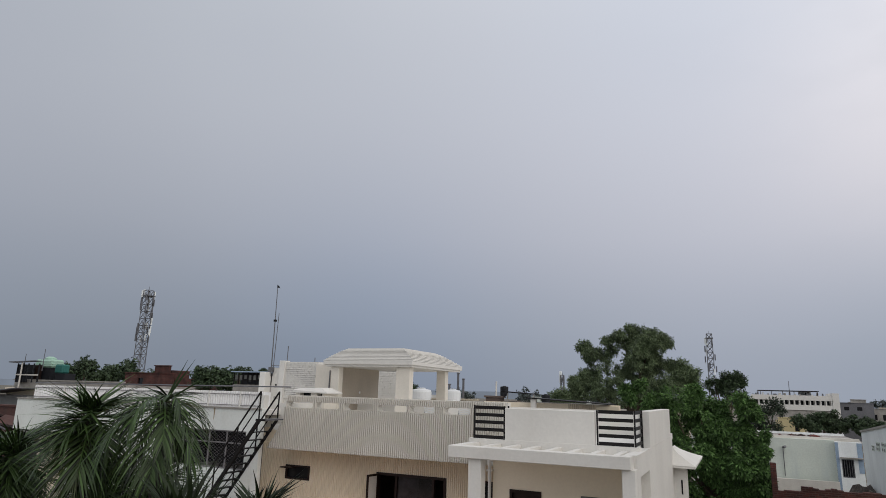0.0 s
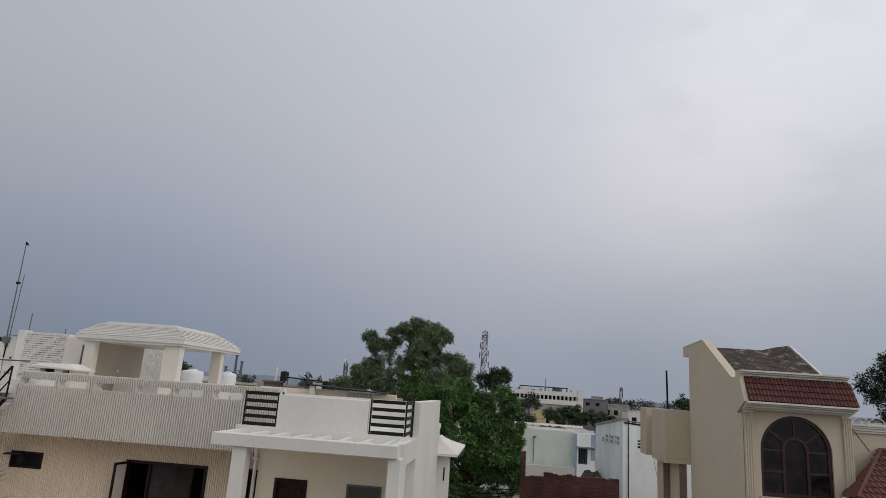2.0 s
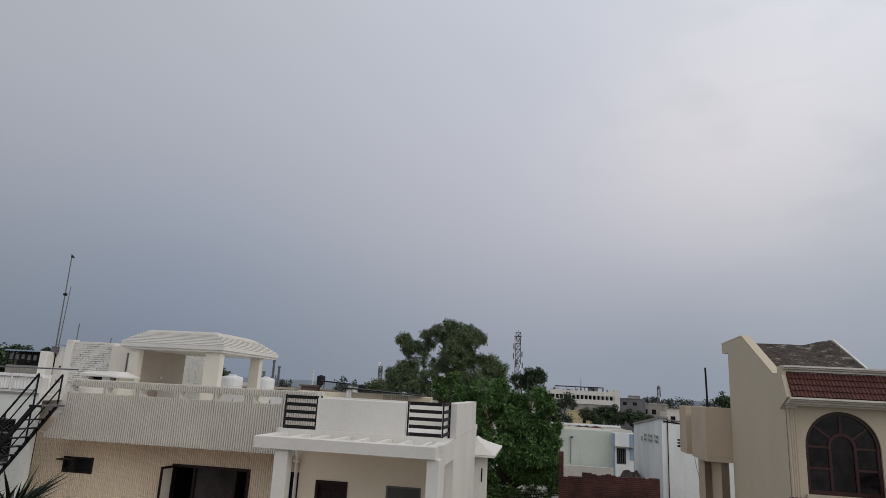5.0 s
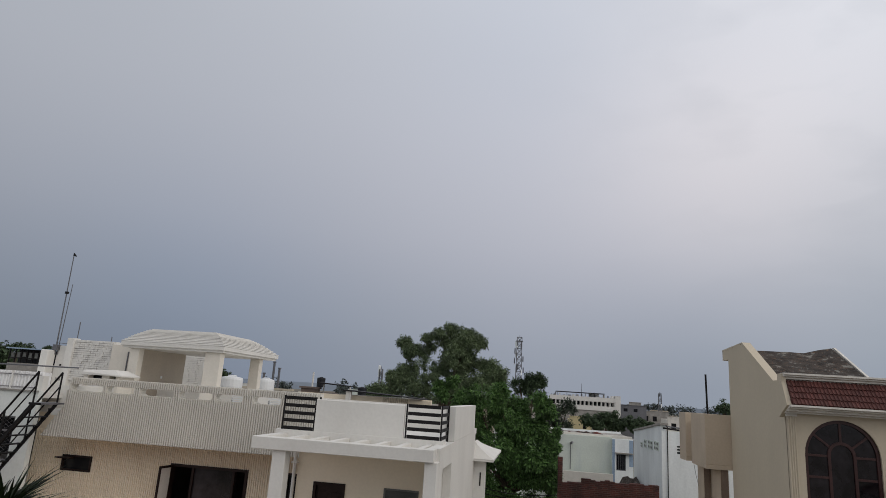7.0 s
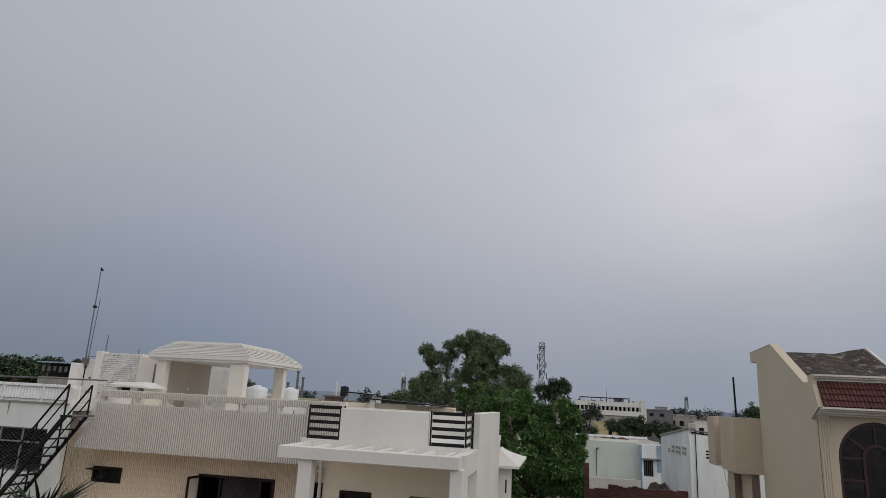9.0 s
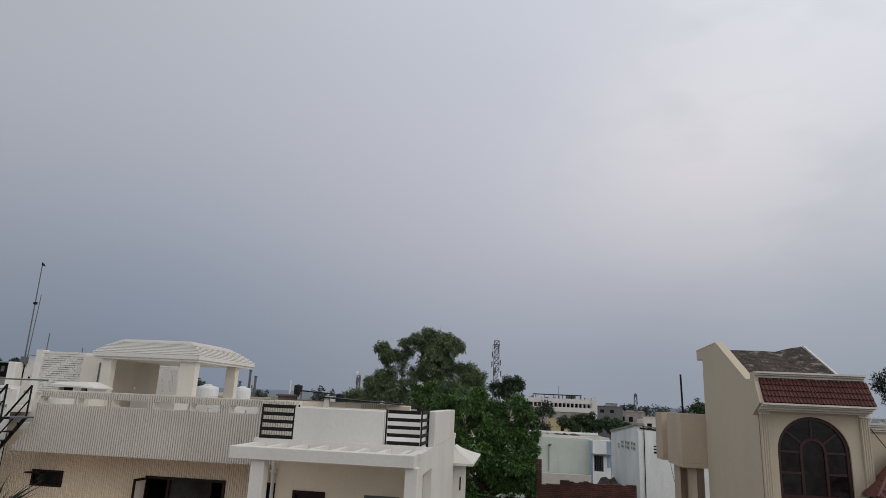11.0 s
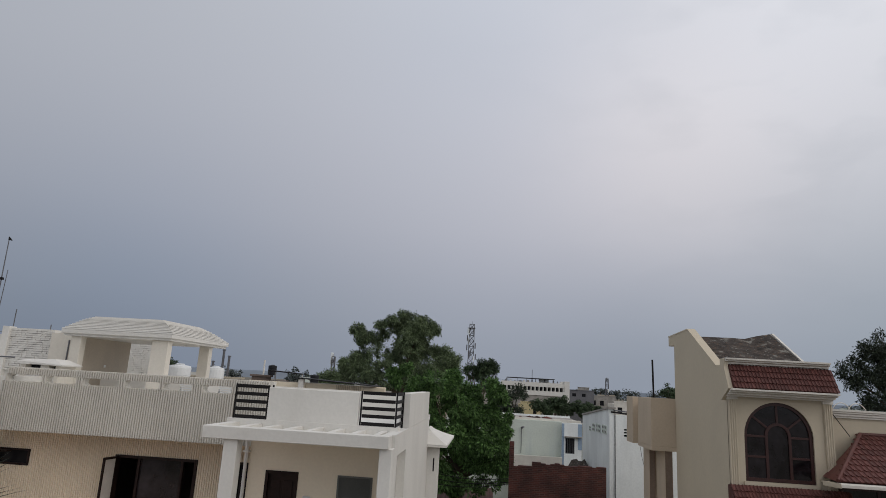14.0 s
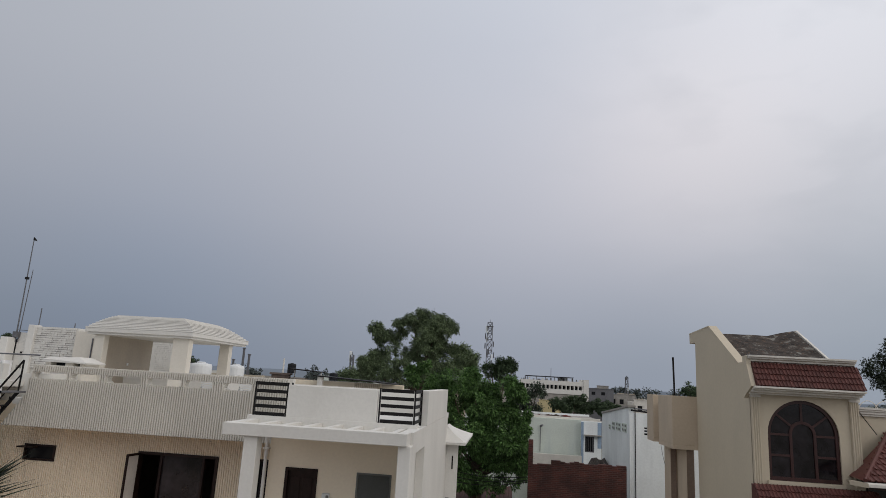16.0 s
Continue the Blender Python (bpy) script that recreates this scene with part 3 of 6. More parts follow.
def white_bricks(name, x0, x1, y, z0, z1, parent, seed):
    rng = random.Random(seed)
    bm = bmesh.new()
    z, row = z0, 0
    while z < z1 - 0.05:
        h = 0.088
        x = x0 - (0.13 if row % 2 else 0)
        while x < x1:
            wdt = 0.21 + rng.uniform(-0.05, 0.05)
            a, b = max(x0, x), min(x1, x + wdt - 0.009)
            if b - a > 0.04:
                o = rng.uniform(0.0, 0.035)
                box(a, b, y - 0.03 - o, y, z + rng.uniform(0, 0.008), z + h - 0.006 - rng.uniform(0, 0.012), bm)
            x += wdt
        z += h
        row += 1
    return part(name, bm, M_WHITE, parent, "rough white-painted brick facing", "stuff")


stair_room = thing("stair_room", "white rooftop stair room faced with rough white brick", "stair room", (-19, 25, ROOF))
part("room_wall", box(-20.30, -16.3, 24.1, 27.3, ROOF, 9.70), M_WHITE, stair_room)
part("room_top", box(-19.5, -17.6, 24.05, 27.3, 9.70, 9.98), M_WHITE, stair_room)
part("corner_pier", box(-19.75, -19.45, 23.9, 24.3, ROOF, 10.03, bevel=0.01), M_WHITE, stair_room)
part("end_pier", box(-20.66, -20.30, 23.6, 24.05, ROOF, 9.48, bevel=0.03), M_WHITE, stair_room)
white_bricks("brick_facing", -19.45, -17.65, 24.05, 8.3, 9.96, stair_room, 3)
part("recess_wall", box(-17.6, -16.4, 23.9, 24.1, ROOF, 9.86), M_OFFWHITE, stair_room)
part("wall_switch", box(-20.05, -19.98, 24.07, 24.10, 8.85, 8.92), M_BLACK, stair_room)
part("conduit", tube((-16.8, 23.88, 8.3), (-16.8, 23.88, 9.6), 0.03), M_STEEL, stair_room)
back_screen = thing("brick_screen", "white-painted rough brick screen behind the pavilion", "screen wall", (-16.9, 29.2, ROOF))
part("screen_core", box(-17.5, -16.05, 29.2, 29.35, ROOF, 10.1), M_WHITE, back_screen)
white_bricks("brick_facing", -17.5, -16.05, 29.2, ROOF, 10.05, back_screen, 5)

kiosk = thing("roof_vent_house", "low white vent house with a hipped slab roof", "roof vent", (-15.4, 20.9, ROOF))
bm = bmesh.new()
lo = [bm.verts.new(c) for c in ((-16.25, 20.6, 8.63), (-14.6, 20.6, 8.57), (-14.6, 21.7, 8.57), (-16.25, 21.7, 8.63))]
mi = [bm.verts.new(c) for c in ((-16.25, 20.6, 8.69), (-14.6, 20.6, 8.615), (-14.6, 21.7, 8.615), (-16.25, 21.7, 8.69))]
hi = [bm.verts.new(c) for c in ((-16.1, 20.75, 8.745), (-15.02, 20.75, 8.80), (-15.02, 21.5, 8.80), (-16.1, 21.5, 8.745))]
for i in range(4):
    j = (i + 1) % 4
    bm.faces.new((lo[i], lo[j], mi[j], mi[i]))
    bm.faces.new((mi[i], mi[j], hi[j], hi[i]))
bm.faces.new(lo[::-1])
bm.faces.new(hi)
part("slab_roof", bm, M_WHITE, kiosk)
part("vent_body", box(-16.0, -14.85, 21.0, 21.6, ROOF, 8.57), M_BTANK_GAP, kiosk, "dark louvred vent opening")
for x, w in ((-16.18, 0.18), (-15.45, 0.3), (-14.9, 0.12)):
    part("vent_post", box(x, x + w, 20.72, 21.6, ROOF, 8.585), M_OFFWHITE, kiosk)
part("vent_sill", box(-16.0, -14.9, 20.76, 21.0, ROOF, 8.36), M_WHITE, kiosk)


def garden_chair(x, y):
    """A moulded plastic armchair that faces away from the parapet."""
    c = thing("garden_chair", "white moulded plastic garden chair behind the parapet", "chair", (x, y, ROOF), group="roof chairs")
    part("seat", box(x - 0.23, x + 0.23, y, y + 0.44, ROOF + 0.40, ROOF + 0.43, bevel=0.012), M_WTANK, c)
    for dx in (-0.23, 0.19):
        for dy in (0.0, 0.40):
            part("leg", box(x + dx, x + dx + 0.04, y + dy, y + dy + 0.04, ROOF, ROOF + 0.40), M_WTANK, c)
        part("back_post", box(x + dx, x + dx + 0.04, y - 0.03, y, ROOF + 0.38, ROOF + 0.74), M_WTANK, c)
        part("armrest", box(x + dx, x + dx + 0.04, y, y + 0.42, ROOF + 0.62, ROOF + 0.65, bevel=0.008), M_WTANK, c)
    for k in range(5):
        z = ROOF + 0.48 + 0.075 * k
        arc = [(x - 0.23 + 0.046 * i, z + 0.07 * math.sin(math.pi * i / 10)) for i in range(11)]
        part("back_slat", prism(arc + [(u, v + 0.042) for u, v in reversed(arc)], "y", y - 0.03, y - 0.004), M_WTANK, c)
    return c


for x in (-9.75, -8.45):
    garden_chair(x, 19.95)


def water_tank(x, y, z, r, h, mat, label, grp):
    t = thing("water_tank", label, "water tank", (x, y, z), group=grp)
    part("shell", lathe([(r * 0.97, 0), (r, h * 0.06), (r, h * 0.30), (r * 0.965, h * 0.33), (r, h * 0.36), (r, h * 0.62), (r * 0.965, h * 0.65), (r, h * 0.68), (r, h * 0.9), (r * 0.93, h * 0.97), (r * 0.45, h)], (x, y, z)), mat, t)
    part("lid", lathe([(r * 0.4, h), (r * 0.42, h + 0.06 * r), (r * 0.3, h + 0.12 * r)], (x, y, z)), mat, t)
    return t


for x, y, r in ((-15.15, 30.0, 0.54), (-13.42, 30.2, 0.42)):
    water_tank(x, y, ROOF, r, 1.52, M_WTANK, "white plastic rooftop water tank beside the pavilion", "white roof tanks")
part("rear_roof", box(-18.2, -11, 27.5, 31.5, 7.2, ROOF), M_WHITE, house)

antenna = thing("antenna_mast", "thin steel antenna mast leaning beside a shorter rod", "antenna", (-20.3, 24.0, 9.48))
part("pole", tube((-20.30, 24.0, 9.3), (-20.36, 24.0, 13.74), 0.03, 0.018), M_STEEL, antenna)
part("side_rod", tube((-20.24, 24.05, 9.3), (-20.17, 24.05, 12.35), 0.02, 0.014), M_STEEL, antenna)
part("clamp", box(-20.40, -20.28, 23.96, 24.07, 11.92, 12.02), M_BLACK, antenna)
part("tip_vane", prism([(-20.38, 13.62), (-20.20, 13.58), (-20.27, 13.67), (-20.38, 13.76)], "y", 23.98, 24.02), M_BLACK, antenna)
part("base", box(-20.4, -20.2, 23.9, 24.1, 9.48, 9.72), M_STEEL, antenna)
part("stay", tube((-20.3, 24.0, 9.8), (-19.6, 24.1, 9.78), 0.012), M_STEEL, antenna)
rod = thing("roof_rod", "short thin steel rod on the stair room", "rod", (-19.55, 24.2, 10.03))
part("rod", tube((-19.55, 24.2, 10.0), (-19.55, 24.2, 10.75), 0.02), M_STEEL, rod)
rod2 = copy_thing(rod, pose(-18.0, 24.3, 9.98) @ Matrix.Diagonal((1, 1, 0.3, 1)))

# low structures behind the white block
shed = thing("roof_shed", "low cream roof shed under a dark sheet roof", "shed", (-9, 30, ROOF))
part("shed_wall", box(-11.6, -4.9, 30.0, 30.2, ROOF, 8.40), M_CREAM, shed)
part("sheet_roof", prism([(-9.2, 8.60), (-5.3, 8.42), (-5.3, 8.46), (-9.2, 8.65)], "y", 29.4, 31.5), M_BLACK, shed, "thin dark sheet roof edge")
part("shed_side", box(-5.9, -4.9, 29.7, 30.0, ROOF, 8.36), M_BEIGE, shed)
part("vent_grille", ribs(-7.3, -5.95, 8.18, 8.40, 29.98, 0.09, 0.03), M_BEIGE, shed, "", "stuff")
part("support", box(-9.0, -8.75, 29.5, 29.7, ROOF, 8.58), M_WHITE, shed)
part("rear_house_roof", box(-12, -3.6, 29.0, 33, 7.1, 7.36), M_CONC, house)

# tiled terrace
part("terrace_slab", box(-17.3, -2.42, 9.5, 20.4, 3.3, 3.585), M_CONC, house)
part("terrace_front_wall", box(-17.3, -2.42, 9.3, 9.5, 0, 3.585), M_WHITE, house)
part("porch_step", box(-6.62, -2.42, 15.4, 17.8, 3.585, 3.74), M_MOULD, house)
bag = thing("cement_bag", "black and white printed sack standing on a low step", "sack", (-8.72, 19.9, 3.72))
part("sack", lathe([(0.15, 0), (0.21, 0.05), (0.19, 0.2), (0.21, 0.33), (0.17, 0.44), (0.10, 0.47)], (-8.72, 19.9, 3.72), 12), M_BLACK, bag)
part("print_patch", prism([(-8.86, 3.80), (-8.62, 3.83), (-8.58, 4.02), (-8.70, 4.14), (-8.84, 4.08)], "y", 19.67, 19.69), M_WTANK, bag)
part("print_patch", prism([(-8.80, 4.06), (-8.62, 4.08), (-8.66, 4.2), (-8.78, 4.2)], "y", 19.68, 19.70), M_WTANK, bag)
part("step", box(-9.0, -8.4, 19.6, 20.2, 3.60, 3.72), M_MOULD, bag)

# steel stair up to the roof
stair = thing("steel_stair", "black steel outside stair with open treads and pipe handrails", "stair", (-16.5, 18.7, 3.6))
S0, S1 = Vector((-18.5, 0, 3.62)), Vector((-15.6, 0, 7.60))
NEAR, FAR = 17.96, 18.98
for y in (NEAR, FAR):
    a, b = S0 + Vector((0, y, 0)), S1 + Vector((0, y, 0))
    n = Vector((-0.81, 0, 0.59)) * 0.05
    bm = bmesh.new()
    vs = [bm.verts.new(c + s * n + Vector((0, o, 0))) for o in (-0.025, 0.025) for c, s in ((a, -1), (b, -1), (b, 1), (a, 1))]
    bm.faces.new(vs[:4])
    bm.faces.new(vs[4:][::-1])
    for i in range(4):
        j = (i + 1) % 4
        bm.faces.new((vs[i], vs[j], vs[4 + j], vs[4 + i]))
    part("stringer", bm, M_BLACK, stair)
    for h in (1.0, 0.55):
        part("handrail", tube(a + Vector((0, 0, h)), b + Vector((0, 0, h)), 0.032 if h > 0.8 else 0.022), M_BLACK, stair)
    for i in range(4):
        p = a.lerp(b, (i + 0.15) / 3.15)
        part("baluster", tube(p, p + Vector((0, 0, 1.0)), 0.028), M_BLACK, stair)
for i in range(13):
    p = S0.lerp(S1, i / 13.5)
    part("tread", box(p.x - 0.11, p.x + 0.11, NEAR + 0.03, FAR - 0.03, p.z - 0.014, p.z + 0.014), M_BLACK, stair)
    for y in (NEAR + 0.03, FAR - 0.05):
        part("tread_bracket", box(p.x + 0.09, p.x + 0.12, y, y + 0.02, p.z, p.z + 0.28), M_BLACK, stair)
part("landing", box(-15.72, -15.32, NEAR, FAR, 7.58, 7.63), M_STEEL, stair)
part("landing_edge", box(-15.72, -15.30, NEAR - 0.03, NEAR, 7.57, 7.64), M_BLACK, stair)

# ---- the low white neighbour with the caged veranda ----
M_STAIN = material("rust_streak", (0.36, 0.30, 0.20), 0.9, 0.3, 3, 12, 0.1)
M_NBWALL = material("mint_white_wash", (0.76, 0.785, 0.75), 0.85, 0.1, 0.4, 10, 0.15, dirt=(0.5, 0.5, 0.44), dirt_amt=0.3, streak=True)
M_NBRIB = material("white_sheet", (0.80, 0.79, 0.78), 0.7, 0.08, 0.6, 14, 0.1, dirt=(0.55, 0.52, 0.47), dirt_amt=0.2, streak=True)
M_CAGE = material("pale_cage_steel", (0.22, 0.21, 0.215), 0.6, 0.2, 3, 20, 0.05)
nb = thing("white_neighbour", "low white house with a caged veranda and a ribbed roof parapet", "house")
part("upper_wall", box(-31.7, -16.62, 19.3, 19.5, 7.06, 7.95), M_NBWALL, nb)
part("roof", box(-31.7, -16.7, 19.5, 30, 7.7, 7.9), M_WHITE, nb)
part("end_wall", box(-17.3, -16.62, 19.3, 19.5, 5.62, 7.06), M_NBWALL, nb)
part("roof_end_wall", box(-17.6, -15.6, 20.5, 20.65, 6.9, 8.15), M_WHITE, nb)
part("sill_wall", box(-27.5, -16.62, 19.3, 19.5, 0, 5.62), M_NBWALL, nb)
part("left_wall", box(-27.5, -21.9, 19.3, 19.5, 5.62, 7.06), M_NBWALL, nb)
part("overhang_wall", box(-31.7, -27.5, 19.3, 19.5, 6.5, 7.06), M_NBWALL, nb)
part("overhang_soffit", box(-31.7, -27.5, 19.5, 20.7, 6.5, 6.6), M_CONC, nb)
part("recessed_wall", box(-31.7, -27.5, 20.7, 20.9, 0, 6.5), M_CREAM, nb, "stained cream wall under the overhang")
part("recess_cheek", box(-27.6, -27.5, 19.5, 20.7, 0, 6.5), M_NBWALL, nb)
part("recess_vent", box(-30.6, -29.7, 20.66, 20.7, 5.6, 6.1), M_BTANK_GAP, nb)
# veranda back and side painted black in place of the shade inside
part("veranda_back", box(-22, -17.3, 22.2, 22.3, 5, 7.7), M_BTANK_GAP, nb)
part("veranda_side", box(-22, -21.92, 19.5, 22.2, 5.3, 7.7), M_BTANK_GAP, nb)
part("veranda_floor", box(-22, -17.3, 19.5, 22.2, 5.3, 5.4), M_CONC, nb)
bm = ribs(-31.5, -16.95, 7.98, 8.55, 19.95, 0.13, 0.05)
part("parapet_ribbing", bm, M_NBRIB, nb, "white ribbed sheets", "stuff")
part("ribbed_parapet", box(-31.5, -16.9, 19.95, 20.05, 7.9, 8.56), M_NBRIB, nb)
part("parapet_rail", box(-31.5, -17.15, 19.87, 19.90, 8.43, 8.46), M_CAGE, nb)
part("parapet_rail", box(-31.5, -17.15, 19.87, 19.90, 8.00, 8.03), M_CAGE, nb)
for x in (-29.2, -26.9, -24.6, -22.3, -20.0, -18.3):
    part("parapet_post", box(x - 0.03, x + 0.03, 19.86, 19.90, 7.93, 8.56), M_WHITE, nb)
part("parapet_pier", box(-17.15, -16.9, 19.7, 19.95, 7.9, 8.45), M_WHITE, nb)
part("top_rail", tube((-31.5, 19.9, 8.66), (-15.8, 19.9, 8.79), 0.025), M_STEEL, nb)
part("stain_hook", box(-16.48, -16.3, 19.72, 19.75, 8.32, 8.42), M_CONC, nb)
cage = part("veranda_cage", frame_y(-21.9, -17.32, 5.62, 7.06, 19.36, 19.40, 0.05), M_CAGE, nb, "grey steel diamond-mesh security cage")
for x in (-21.0, -20.1, -19.2, -18.3):
    part("cage_bar", box(x - 0.025, x + 0.025, 19.34, 19.38, 5.67, 7.01), M_CAGE, cage)
part("cage_bar", box(-21.85, -17.37, 19.33, 19.36, 6.57, 6.62), M_CAGE, cage)
bm = bmesh.new()
for i in range(-7, 23):
    for s in (1, -1):
        x = -21.85 + i * 0.2
        p, q = Vector((x, 19.39, 5.67)), Vector((x + s * 1.34 * 1.6, 19.39, 7.01))
        if s < 0:
            p, q = Vector((x + 1.34 * 1.6, 19.39, 5.67)), Vector((x, 19.39, 7.01))
        lo, hi = -21.85, -17.37
        t0, t1 = 0.0, 1.0
        dx = q.x - p.x
        ta, tb = sorted(((lo - p.x) / dx, (hi - p.x) / dx))
        t0, t1 = max(0, ta), min(1, tb)
        if t1 - t0 > 0.02:
            tube(p.lerp(q, t0), p.lerp(q, t1), 0.004, seg=4, bm=bm)
part("mesh_wire", bm, M_CAGE, cage, "", "stuff")
part("rust_streak", prism([(-19.09, 7.955), (-19.01, 7.955), (-19.0, 7.75), (-19.02, 7.5), (-19.05, 7.42), (-19.06, 7.62), (-19.075, 7.8)], "y", 19.296, 19.302), M_STAIN, nb)
part("wall_ledge", box(-31.7, -16.62, 19.24, 19.3, 7.90, 7.955), M_CONC, nb, "dirty concrete ledge")

# ---- the beige villa with red tile bands ----
villa = thing("beige_villa", "beige plastered villa with red tile bands and an arched window", "house")
VX0, VX1, VY = 6.86, 9.75, 18.9
ARC = (7.30, 9.20, 6.54, 7.78, 8.255, 0.95)


def arch_wall(x0, x1, z0, z1, y0, y1):
    """Front wall with an arched opening cut right through."""
    ax0, ax1, sill, spring, cx, r = ARC
    inner = [(ax0, sill), (ax1, sill)] + [(cx + r * math.cos(a), spring + r * math.sin(a)) for a in [math.pi * i / 18 for i in range(19)]]
    outer = []
    for x, z in inner:
        if z <= sill + 1e-6:
            outer.append((x0 if x < cx else x1, z0))
        else:
            t = (z - spring) / r
            if t <= 0.02:
                outer.append((x0 if x < cx else x1, spring))
            else:
                dx = (x - cx) / r
                k = max(abs(dx) / ((x1 - cx) if dx > 0 else (cx - x0)), t / (z1 - spring))
                outer.append((cx + dx / k, spring + t / k))
    # corners of the rectangle
    bm = bmesh.new()
    n = len(inner)
    rings = []
    for y in (y0, y1):
        rings.append(([bm.verts.new((x, y, z)) for x, z in inner], [bm.verts.new((x, y, z)) for x, z in outer]))
    (ia, oa), (ib, ob) = rings
    for i in range(n):
        j = (i + 1) % n
        pa, pb = outer[i], outer[j]
        extra = None
        if abs(pa[0] - pb[0]) > 1e-5 and abs(pa[1] - pb[1]) > 1e-5:
            extra = (pa[0] if abs(pa[0] - x0) < 1e-5 or abs(pa[0] - x1) < 1e-5 else pb[0], pa[1] if abs(pa[1] - z1) < 1e-5 else pb[1])
        ea = [bm.verts.new((extra[0], y, extra[1])) for y in (y0, y1)] if extra else None
        bm.faces.new([ia[i], ia[j], oa[j]] + ([ea[0]] if ea else []) + [oa[i]])
        bm.faces.new(([ib[j], ib[i], ob[i]] + ([ea[1]] if ea else []) + [ob[j]]))
        bm.faces.new((ia[i], ib[i], ib[j], ia[j]))
    return bm


part("front_wall", arch_wall(VX0, VX1, 6.1, 9.2, VY, VY + 0.25), M_BEIGE, villa, "beige plaster front with an arched opening")
part("lower_wall", solid_wall_y(VX0, VX1, 0, 6.1, VY, VY + 0.25, [(7.32, 9.16, 3.9, 5.70)]), M_BEIGE, villa)
part("upper_wall", box(VX0, VX1, VY + 0.02, VY + 0.25, 9.2, 9.9), M_BEIGE, villa)
part("right_wall", box(VX1 - 0.25, VX1, VY + 0.25, 23.9, 0, 9.9), M_BEIGE, villa)
part("back_wall", box(VX0 + 0.25, VX1 - 0.25, 23.6, 23.9, 0, 10.3), M_BEIGE, villa)
# room shell behind the arch, coloured dark to stand for the unlit interior
part("room_floor", box(VX0 + 0.25, VX1 - 0.25, VY + 0.25, 23.6, 5.9, 6.1), M_CURTAIN_ROOM, villa)
part("room_back", box(VX0 + 0.25, VX1 - 0.25, VY + 2.2, VY + 2.3, 3.0, 9.6), M_CURTAIN_ROOM, villa)
part("ceiling", box(VX0 + 0.25, VX1 - 0.25, VY + 0.25, VY + 2.2, 9.3, 9.4), M_CURTAIN_ROOM, villa)
# gable side wall with a raked parapet
part("side_wall", prism([(VY, 0), (23.9, 0), (23.9, 10.62), (24.6, 10.62), (24.6, 10.98), (22.3, 11.08), (19.66, 9.74), (18.9, 9.74)], "x", VX0 - 0.004, VX0 + 0.24), M_BEIGE, villa, "beige gable side wall with a raked parapet")
part("rake_coping", prism([(19.64, 9.74), (19.68, 9.70), (22.34, 11.05), (24.6, 10.95), (24.62, 11.0), (22.3, 11.09)], "x", VX0 - 0.012, VX0 + 0.252), M_BEIGE, villa)
part("right_gable", prism([(19.7, 9.72), (22.2, 9.72), (22.6, 11.02), (22.3, 11.06)], "x", VX1 - 0.05, VX1 + 0.02), M_MOULD, villa)
# stained roof slope between the gables
bm = bmesh.new()
N, Mr = 18, 12
grid = []
for i in range(N + 1):
    row = []
    for k in range(Mr + 1):
        u, v = i / N, k / Mr
        x = VX0 + 0.24 + u * (VX1 - 0.12 - VX0 - 0.24)
        top = 10.84 + max(0.0, (u - 0.66) / 0.34) * 0.2
        row.append(bm.verts.new((x, 19.66 + v * 2.64, 9.72 + v * (top - 9.72) + 0.015 * noise.noise((x * 2, v * 5, 0)))))
    grid.append(row)
for i in range(N):
    for k in range(Mr):
        bm.faces.new((grid[i][k], grid[i + 1][k], grid[i + 1][k + 1], grid[i][k + 1]))
ex = bmesh.ops.extrude_face_region(bm, geom=list(bm.faces))
for v in ex["geom"]:
    if isinstance(v, bmesh.types.BMVert):
        v.co.z -= 0.12
part("roof_slope", bm, M_MOSSY, villa, "blackened mossy concrete roof slope")
part("roof_deck", box(VX0 + 0.24, VX1 - 0.12, VY + 0.25, 19.7, 9.58, 9.70), M_MOSSY, villa)


def moulding(x0, x1, y, z0, z1, out, parent, name="moulding"):
    h = z1 - z0
    prof = [(y, z0), (y - out * 0.35, z0), (y - out * 0.35, z0 + h * 0.18), (y - out * 0.6, z0 + h * 0.26), (y - out * 0.6, z0 + h * 0.48), (y - out * 0.82, z0 + h * 0.56),
            (y - out * 0.82, z0 + h * 0.72), (y - out, z0 + h * 0.78), (y - out, z1), (y, z1)]
    return part(name, prism(prof, "x", x0, x1), M_MOULD, parent, "pale stepped moulding")


# one clay tile: a curved pan with a rounded rib, 12 quads
def tile_mesh(w, l):
    bm = bmesh.new()
    prof = [(0, 0.0), (0.12, 0.028), (0.26, 0.036), (0.40, 0.012), (0.7, 0.0), (1.0, 0.012)]
    rows = []
    for y, up in ((0, 0.03), (1, 0.0)):
        rows.append([bm.verts.new((u * w, y * l, h + up)) for u, h in prof])
    low = [bm.verts.new((u * w, 0, h)) for u, h in prof]
    for i in range(5):
        bm.faces.new((rows[0][i], rows[0][i + 1], rows[1][i + 1], rows[1][i]))
        bm.faces.new((low[i], low[i + 1], rows[0][i + 1], rows[0][i]))
    return mesh_from("roof_tile", bm, M_REDTILE)


TILE = {}


